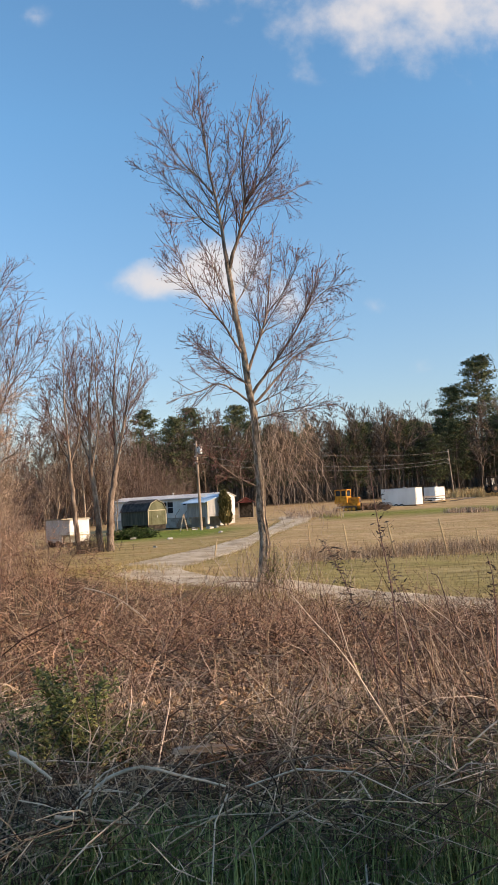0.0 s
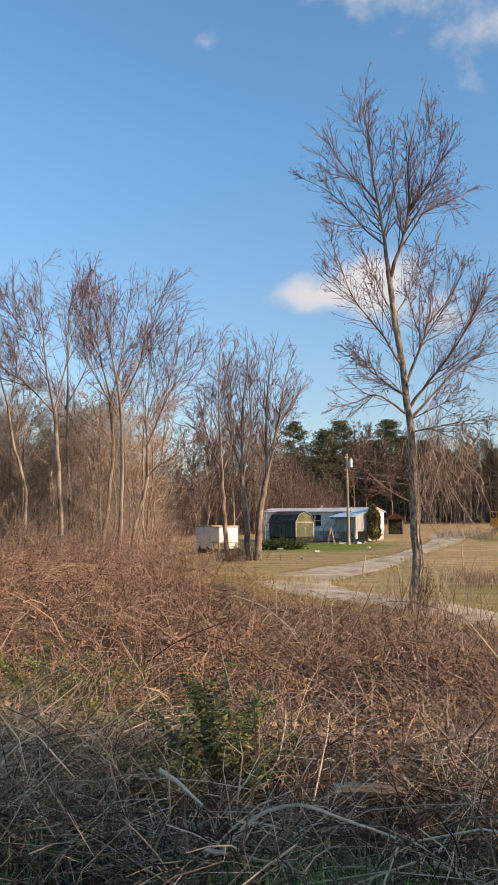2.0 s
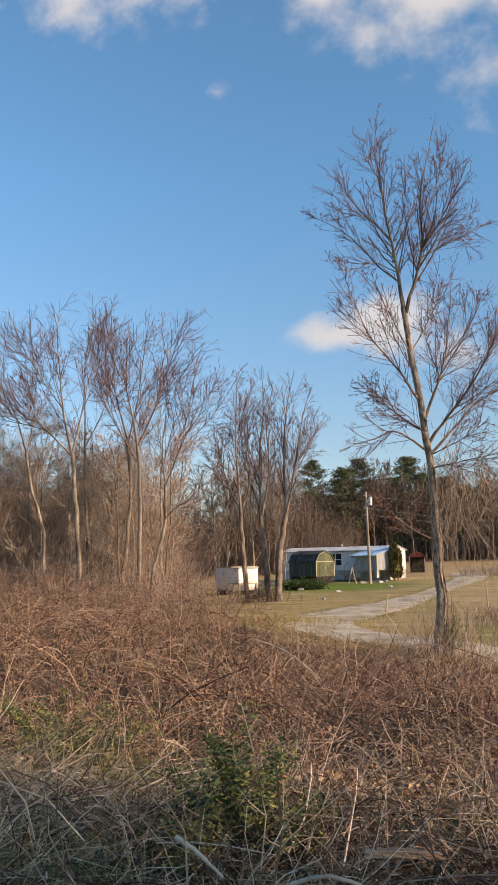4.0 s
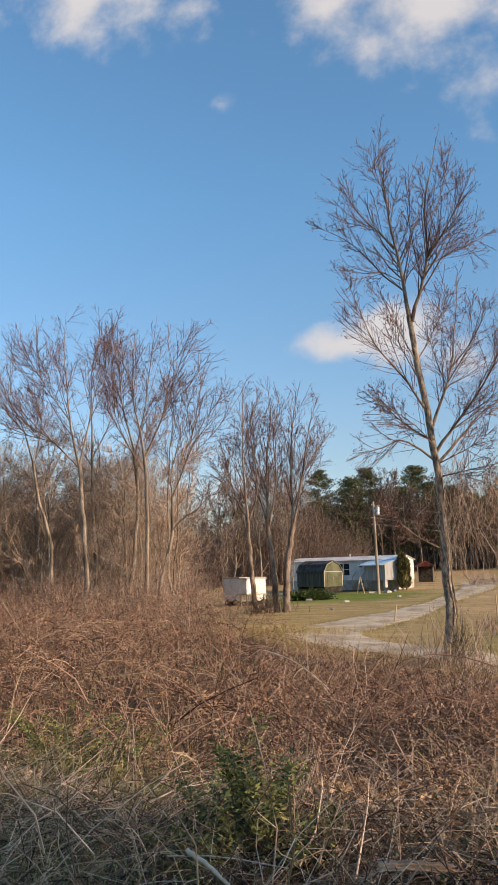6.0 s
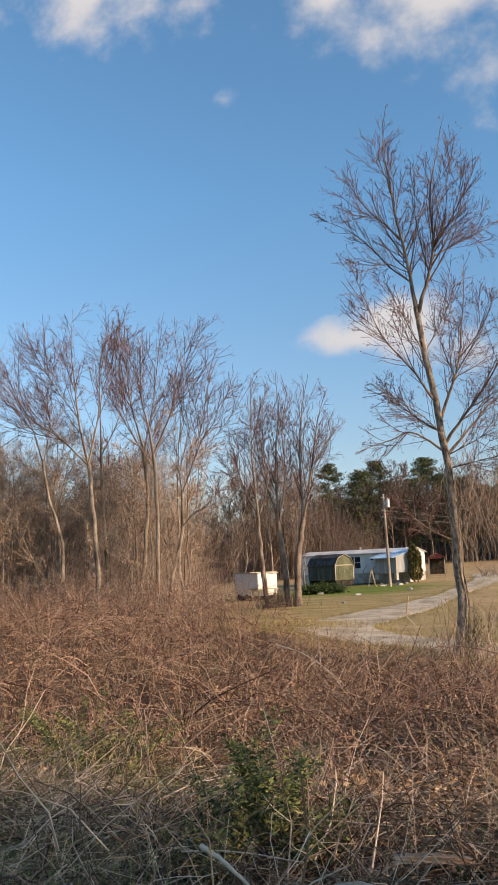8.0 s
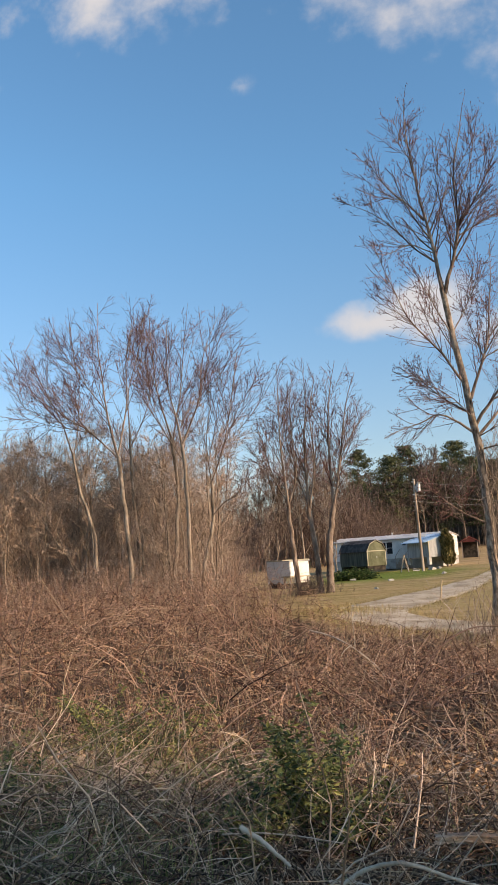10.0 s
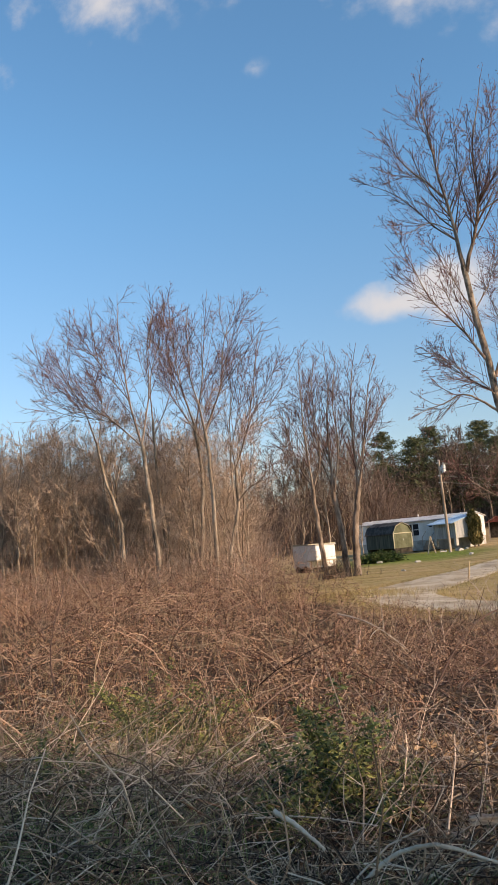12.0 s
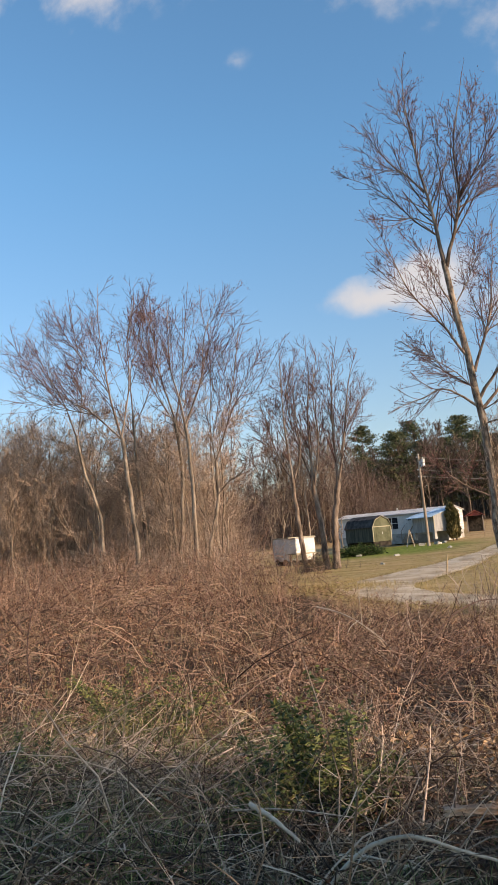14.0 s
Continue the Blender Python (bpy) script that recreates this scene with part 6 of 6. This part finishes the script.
def white_camper():
    ob = thing("camper_box", "weathered white camper with a raised cream slide-out box", "trailer")
    near = (-14.88, 61.65, -0.65)
    a = radians(42)
    ln = 1.9
    far = (near[0] - math.cos(a) * ln, near[1] + math.sin(a) * ln)
    stand(ob, far, near, near[2])
    part("body", boxm(-0.4, ln, 0, 2.6, 0.25, 2.05, bevel=0.06), PAINT_WHITE, ob)
    part("roof_edge", boxm(-0.45, ln + 0.04, -0.05, 2.65, 2.03, 2.12, bevel=0.03), TRIM_TAN, ob)
    sl = part("slide_out", boxm(ln + 0.01, ln + 1.15, -0.1, 1.75, 0.85, 1.98, bevel=0.04), PAINT_WHITE, ob)
    part("slide_edge", boxm(ln - 0.02, ln + 1.22, -0.16, 1.82, 0.76, 0.85), TRIM_TAN, sl)
    part("slide_roof", boxm(ln - 0.02, ln + 1.22, -0.16, 1.82, 1.98, 2.04), ROOF_PALE, sl)
    for x, y in ((ln + 0.2, 0.0), (ln + 1.05, 0.0), (ln + 1.05, 1.6)):
        part("post", boxm(x - 0.05, x + 0.05, y - 0.05, y + 0.05, -0.4, 0.76), WOOD_POLE, ob)
    for x in (0.2, 1.3):
        part("wheel", rod((x, -0.02, 0.1), (x, 0.22, 0.1), 0.32, 16), RUBBER, ob)
    part("under_panel", boxm(-0.3, ln - 0.1, 0.3, 2.5, -0.35, 0.25), DARK_GAP, ob)
    return ob


white_camper()


def carport():
    ob = thing("carport", "open carport with a rusty red metal roof", "carport")
    stand(ob, (-1.57, 92.01, 0.39), (0.26, 92.01, 0.29), 0.55)
    w, d = 1.7, 2.4
    for x in (0, w):
        for y in (0, d):
            part("post", boxm(x - 0.05, x + 0.05, y - 0.05, y + 0.05, -0.4, 1.6), WOOD_POLE, ob)
    for sgn in (-1, 1):
        bm = bmesh.new()
        x1 = w / 2 + sgn * (w / 2 + 0.3)
        q = [(w / 2, 2.2), (x1, 1.55), (x1, 1.6), (w / 2, 2.26)]
        va, vb = [bm.verts.new((x, -0.3, z)) for x, z in q], [bm.verts.new((x, d + 0.3, z)) for x, z in q]
        bm.faces.new(va), bm.faces.new(vb[::-1])
        for i in range(4):
            j = (i + 1) % 4
            bm.faces.new((va[i], va[j], vb[j], vb[i]))
        bmesh.ops.recalc_face_normals(bm, faces=bm.faces)
        part("roof_panel", bm, ROOF_RED, ob)
    part("gable_board", prism([(0.1, 1.6), (w - 0.1, 1.6), (w / 2, 2.15)], 0.0, 0.04), ROOF_RED, ob)
    part("back_wall", boxm(0.05, w - 0.05, d - 0.1, d - 0.04, -0.3, 1.6), DARK_GAP, ob)
    return ob


carport()


def power_pole(at, h, lean, transformer, label):
    ob = thing("utility_pole", label, "utility pole", at)
    k = 10
    z = np.linspace(-0.5, h, k)
    P = np.stack([lean * z / h, 0 * z, z], -1)[None]
    v, f = tubes(P, np.linspace(0.15, 0.095, k)[None] * (1 if transformer else 0.7), 12)
    array_mesh("pole", v, f, WOOD_POLE, ob)
    part("pole_cap", rod((lean, 0, h - 0.02), (lean, 0, h + 0.04), 0.10, 10), STEEL_GREY, ob)
    for dz in (0.25, 1.4, 2.0):
        part("insulator", rod((lean - 0.2, -0.05, h - dz), (lean + 0.02, -0.05, h - dz), 0.05, 8), STEEL_GREY, ob)
    if transformer:
        t = part("transformer", rod((lean + 0.36, -0.05, h - 1.15), (lean + 0.36, -0.05, h - 0.45), 0.2, 14), STEEL_GREY, ob, "grey cylindrical transformer")
        part("bracket", boxm(lean + 0.05, lean + 0.2, -0.09, -0.01, h - 0.95, h - 0.65), STEEL_GREY, t)
        part("bushing", rod((lean + 0.36, -0.05, h - 0.45), (lean + 0.36, -0.05, h - 0.25), 0.05, 8), CONCRETE, t)
    return ob


PA, PB = (-4.79, 73.01, -0.16), (29.95, 117.01, 2.17)
power_pole(PA, 8.1, -0.12, True, "weathered wooden utility pole with a transformer")
power_pole(PB, 6.3, -0.4, False, "thin leaning wooden utility pole at the woods")
for i, (dz, sag) in enumerate(((0.25, 0.9), (1.4, 1.1), (2.0, 1.0))):
    p, q = np.array(PA) + (-0.1, 0, 8.1 - dz), np.array(PB) + (-0.4, 0, 6.3 - dz * 0.9)
    s = np.linspace(0, 1, 24)[:, None]
    line = p + (q - p) * s - np.array([0, 0, 1]) * 4 * sag * s * (1 - s)
    v, f = tubes(line[None], np.full((1, 24), 0.017), 4)
    tagged(array_mesh("power_line", v, f, CABLE), "sagging power line between two poles", "cable", group="power lines")


def box_trailer(left, right, w, h, label, z):
    ob = thing("cargo_trailer", label, "trailer")
    ln = stand(ob, left, right, z)
    part("body", boxm(0, ln, 0, w, 0.35, h, bevel=0.05), PAINT_WHITE, ob)
    part("roof", boxm(-0.03, ln + 0.03, -0.03, w + 0.03, h, h + 0.06, bevel=0.02), ROOF_PALE, ob)
    part("roof_vent", boxm(ln * 0.55, ln * 0.55 + 0.4, w / 2 - 0.2, w / 2 + 0.2, h + 0.06, h + 0.18, bevel=0.03), STEEL_GREY, ob)
    dr = part("rear_door", boxm(ln + 0.004, ln + 0.03, 0.15, w - 0.15, 0.45, h - 0.15), PAINT_WHITE, ob)
    for z0 in (0.6, 1.1, 1.6):
        part("hinge", boxm(ln + 0.03, ln + 0.05, 0.12, 0.3, z0, z0 + 0.06), STEEL_RUST, dr)
    part("frame_rail", boxm(0, ln, 0.05, w - 0.05, 0.2, 0.348), STEEL_RUST, ob)
    for x in (ln * 0.42, ln * 0.58):
        wh = part("wheel", rod((x, -0.02, 0.2), (x, 0.2, 0.2), 0.33, 16), RUBBER, ob)
        part("rim", rod((x, -0.03, 0.2), (x, -0.015, 0.2), 0.18, 12), STEEL_GREY, wh)
    part("hitch", rod((0, w / 2, 0.3), (-1.1, w / 2, 0.3), 0.05), STEEL_RUST, ob)
    return ob


box_trailer((16.64, 101.51, 0.43), (20.55, 99.01, 0.51), 2.4, 2.45, "white enclosed cargo trailer on grass", 0.45)
box_trailer((23.97, 110.01, 0.79), (25.20, 108.51, 0.88), 2.2, 2.2, "smaller white enclosed trailer behind another", 0.75)


def dozer():
    ob = thing("bulldozer", "old yellow crawler bulldozer with an open cab", "bulldozer")
    stand(ob, (9.89, 96.01, 0.40), (13.91, 94.01, 0.19), 0.35)
    for y in (0.0, 1.5):
        bm = prism([(0.15, 0.35), (0.4, 0.05), (2.7, 0.05), (2.95, 0.35), (2.7, 0.75), (0.4, 0.75)], y, y + 0.45)
        bmesh.ops.bevel(bm, geom=bm.edges[:], offset=0.04, segments=2, affect="EDGES")
        tr = part("track", bm, STEEL_RUST, ob, "rusty steel crawler track")
        for x in (0.55, 1.05, 1.55, 2.05, 2.55):
            part("road_wheel", rod((x, y - 0.02, 0.33), (x, y + 0.47, 0.33), 0.2, 12), DOZER_YELLOW, tr)
    part("hull", boxm(0.3, 2.9, 0.45, 1.5, 0.5, 1.05, bevel=0.05), DOZER_YELLOW, ob)
    part("deck", boxm(0.1, 1.7, 0.1, 1.85, 1.05, 1.55, bevel=0.05), DOZER_YELLOW, ob)
    hood = part("engine_hood", boxm(1.72, 3.05, 0.5, 1.45, 1.05, 1.75, bevel=0.07), DOZER_YELLOW, ob)
    part("exhaust", rod((2.3, 1.0, 1.7), (2.3, 1.0, 2.4), 0.05), STEEL_RUST, hood)
    part("grille", boxm(3.05, 3.09, 0.58, 1.37, 1.1, 1.65), STEEL_RUST, hood)
    cab = part("cab_roof", boxm(0.15, 1.75, 0.15, 1.8, 2.62, 2.76, bevel=0.05), DOZER_YELLOW, ob)
    for x in (0.22, 0.95, 1.62):
        for y in (0.22, 1.72):
            part("cab_post", boxm(x - 0.06, x + 0.06, y - 0.06, y + 0.06, 1.55, 2.62), DOZER_YELLOW, cab)
    part("cab_panel", boxm(0.22, 1.62, 0.17, 0.25, 1.55, 1.95), DOZER_YELLOW, cab)
    part("cab_panel", boxm(1.58, 1.66, 0.28, 1.66, 1.55, 1.95), DOZER_YELLOW, cab)
    part("pane", boxm(0.28, 1.56, 0.19, 0.21, 1.96, 2.60), GLASS_DARK, cab)
    part("pane", boxm(1.61, 1.63, 0.3, 1.64, 1.96, 2.60), GLASS_DARK, cab)
    part("seat", boxm(0.5, 1.0, 0.7, 1.2, 1.55, 2.1, bevel=0.06), RUBBER, cab)
    bl = part("blade", prism([(3.6, 0.1), (3.75, 0.1), (3.62, 0.5), (3.75, 1.0), (3.6, 1.0), (3.5, 0.5)], -0.3, 2.25), STEEL_RUST, ob, "rusty curved blade")
    for y in (0.2, 1.7):
        part("push_arm", rod((1.6, y, 0.45), (3.6, y, 0.4), 0.08), DOZER_YELLOW, bl)
    return ob


dozer()


def farm_tractor():
    ob = thing("farm_tractor", "small dark farm tractor with a roof canopy", "tractor")
    p = (34.58, 112.01, 1.75)
    ob.matrix_basis = pose(p[0], p[1], p[2], 0, 0, 20)
    part("body", boxm(-0.3, 1.6, -0.35, 0.35, 0.55, 1.2, bevel=0.06), DARK_GAP, ob)
    part("canopy", boxm(-1.0, 0.4, -0.7, 0.7, 2.1, 2.2, bevel=0.04), DARK_GAP, ob)
    for x in (-0.9, 0.3):
        for y in (-0.6, 0.6):
            part("canopy_post", boxm(x - 0.04, x + 0.04, y - 0.04, y + 0.04, 0.9, 2.1), STEEL_GREY, ob)
    part("seat", boxm(-0.7, -0.3, -0.3, 0.3, 0.9, 1.35, bevel=0.05), RUBBER, ob)
    for x, y, r in ((-0.6, -0.75, 0.6), (-0.6, 0.75, 0.6), (1.2, -0.6, 0.38), (1.2, 0.6, 0.38)):
        wh = part("wheel", rod((x, y - 0.14, r), (x, y + 0.14, r), r, 18), RUBBER, ob)
        part("rim", rod((x, y - 0.15, r), (x, y + 0.15, r), r * 0.45, 12), STEEL_RUST, wh)
    return ob


farm_tractor()


def fence_post(base, tip, r):
    ob = thing("fence_post", "pale weathered wooden fence post leaning in weeds", "fence post", on_ground(base, -0.15), group="fence posts")
    d = Vector(tip) - Vector(ob.location)
    v, f = tubes((np.linspace(0, 1, 6)[:, None] * np.array(d))[None], np.linspace(r, r * 0.85, 6)[None], 8)
    array_mesh("post", v, f, POST_TAN, ob)
    part("post_top", rod(d * 0.995, d * 1.005, r * 0.84, 8), POST_TAN, ob)
    return ob


for base, tip in (
    ((4.29, 36.01, -0.51), (4.08, 36.01, 0.60)),
    ((6.19, 35.01, -0.86), (5.91, 35.01, 0.60)),
    ((8.38, 34.51, -0.92), (8.07, 34.51, 0.66)),
    ((10.20, 36.01, -0.73), (10.09, 36.01, 0.12)),
    ((8.43, 75.01, -0.02), (8.30, 75.01, 1.17)),
    ((3.07, 44.01, -0.24), (3.04, 44.01, 0.45)),
    ((-2.07, 40.57, -0.91), (-1.90, 40.57, 0.06)),
):
    fence_post(base, tip, 0.04)


def conifer_shrub(name, label, at, h, w, seed):
    """A narrow evergreen: a stem, short boughs and dense scale-like foliage."""
    cr = np.random.default_rng(seed)
    ob = thing(name, label, "shrub", at)
    v, f = tubes(np.array([[[0, 0, -0.3], [0, 0, h * 0.5], [0, 0, h]]], float), np.array([[0.1, 0.06, 0.01]]), 6)
    array_mesh("trunk", v, f, BARK_DARK, ob)
    n = 2600
    z = h * cr.random(n) ** 0.85
    rmax = w * np.sin(np.pi * np.clip(0.14 + 0.82 * z / h, 0, 1)) ** 0.6 * (1 + 0.18 * np.sin(z * 4 + seed))
    az = cr.random(n) * 6.283
    rr = rmax * np.sqrt(0.25 + 0.75 * cr.random(n))
    c = np.stack([np.cos(az) * rr, np.sin(az) * rr, z], -1)
    up = unit(np.stack([np.cos(az) * 0.5, np.sin(az) * 0.5, 1 + 0 * az], -1) + cr.normal(size=(n, 3)) * 0.3)
    sd = unit(np.cross(up, cr.normal(size=(n, 3))))
    sz = (0.10 + 0.16 * cr.random(n))[:, None]
    tri = np.stack([c - sd * sz * 0.45, c + sd * sz * 0.45, c + up * sz * 1.7], 1).reshape(-1, 3)
    array_mesh("foliage", tri, np.arange(3 * n).reshape(-1, 3), CEDAR, ob, smooth=False)
    return ob


CEDAR = material("cedar_foliage", [(0.055, 0.055, 0.022), (0.12, 0.11, 0.045), (0.22, 0.18, 0.085)], 0.8, 0.8, 0, 20, island=0.8)
JUNIPER = material("juniper_foliage", [(0.02, 0.04, 0.015), (0.05, 0.085, 0.03), (0.10, 0.14, 0.05)], 0.8, 0.8, 0, 20, island=0.8)
conifer_shrub("cedar_shrub", "tall brownish green cedar beside the mobile home", ((-2.79, 78.01, 0.48)[0], (-2.79, 78.01, 0.48)[1], 0.1), 3.1, 0.40, 5)
conifer_shrub("cedar_shrub", "shorter brownish green cedar beside the mobile home", ((-2.47, 78.51, 0.46)[0], (-2.47, 78.51, 0.46)[1], 0.1), 2.6, 0.34, 6)
for i, (q, s) in enumerate((((-10.88, 67.01, -0.52), 0.9), ((-10.01, 67.01, -0.42), 1.0), ((-9.22, 67.51, -0.39), 0.9))):
    leafy_shrub("juniper_bush", "low spreading dark green juniper bush", on_ground(q), (1.5 * s, 1.1 * s, 0.95 * s), 1500, 0.20, JUNIPER, 60 + i, 50)


def yard_ladder():
    ob = thing("step_ladder", "white wooden trestle standing in the yard", "ladder")
    p = (-6.48, 74.01, 0.06)
    ob.matrix_basis = pose(*on_ground(p, -0.05), 0, 0, 10)
    for y in (-0.25, 0.25):
        part("rail", rod((-0.35, y, 0), (0.0, y, 1.6), 0.035, 6), STICK_PALE, ob)
        part("rail", rod((0.35, y, 0), (0.0, y, 1.6), 0.035, 6), STICK_PALE, ob)
    for z in (0.4, 0.8, 1.2):
        part("rung", rod((-0.35 + 0.22 * z, -0.25, z), (-0.35 + 0.22 * z, 0.25, z), 0.025, 6), STICK_PALE, ob)
    return ob


yard_ladder()
yr = np.random.default_rng(8)
for i, (q, s) in enumerate((((-5.54, 75.01, 0.25), 0.5), ((-4.09, 75.01, 0.23), 0.7), ((-3.55, 76.01, 0.29), 0.4), ((-10.07, 66.01, -0.76), 0.4), ((-2.76, 66.01, -0.68), 0.35), ((-6.49, 52.01, -1.11), 0.3), ((-6.54, 62.01, -0.68), 0.35))):
    ob = thing("yard_block", "pale broken concrete block lying in grass", "block", on_ground(q, s * 0.15), group="yard blocks")
    ob.rotation_euler = (0.1, 0.15, i * 1.1)
    bm = boxm(-s * 0.6, s * 0.6, -s * 0.3, s * 0.3, -s * 0.2, s * 0.2, bevel=0.04)
    for vtx in bm.verts:
        vtx.co += Vector(yr.normal(size=3) * 0.03)
    part("block", bm, CONCRETE, ob)
# timber and debris by the trailers
for i in range(9):
    q = np.array((24.12, 103.01, 0.68)) + (yr.normal() * 1.6, yr.normal() * 0.5, 0.0)
    a = yr.random() * 0.6 - 0.3
    ob = thing("timber", "grey weathered timber lying in a heap", "timber", on_ground(q, 0.12 + 0.09 * i), group="timber heap")
    ob.rotation_euler = (0.05 * yr.normal(), 0.06 * yr.normal(), a)
    part("plank", boxm(-1.6, 1.6, -0.1, 0.1, -0.05, 0.05), WOOD_POLE if i % 3 else DARK_GAP, ob)
n = 260
brushwood("debris_heap", n, np.c_[yr.uniform(13.6, 16.6, n), 95.5 + yr.normal(size=n) * 0.9], lambda x, y: 0.8 + 0 * x, STEEL_RUST, 0.03, yr, "heap of rusty brown branches and debris", lean=1.6)
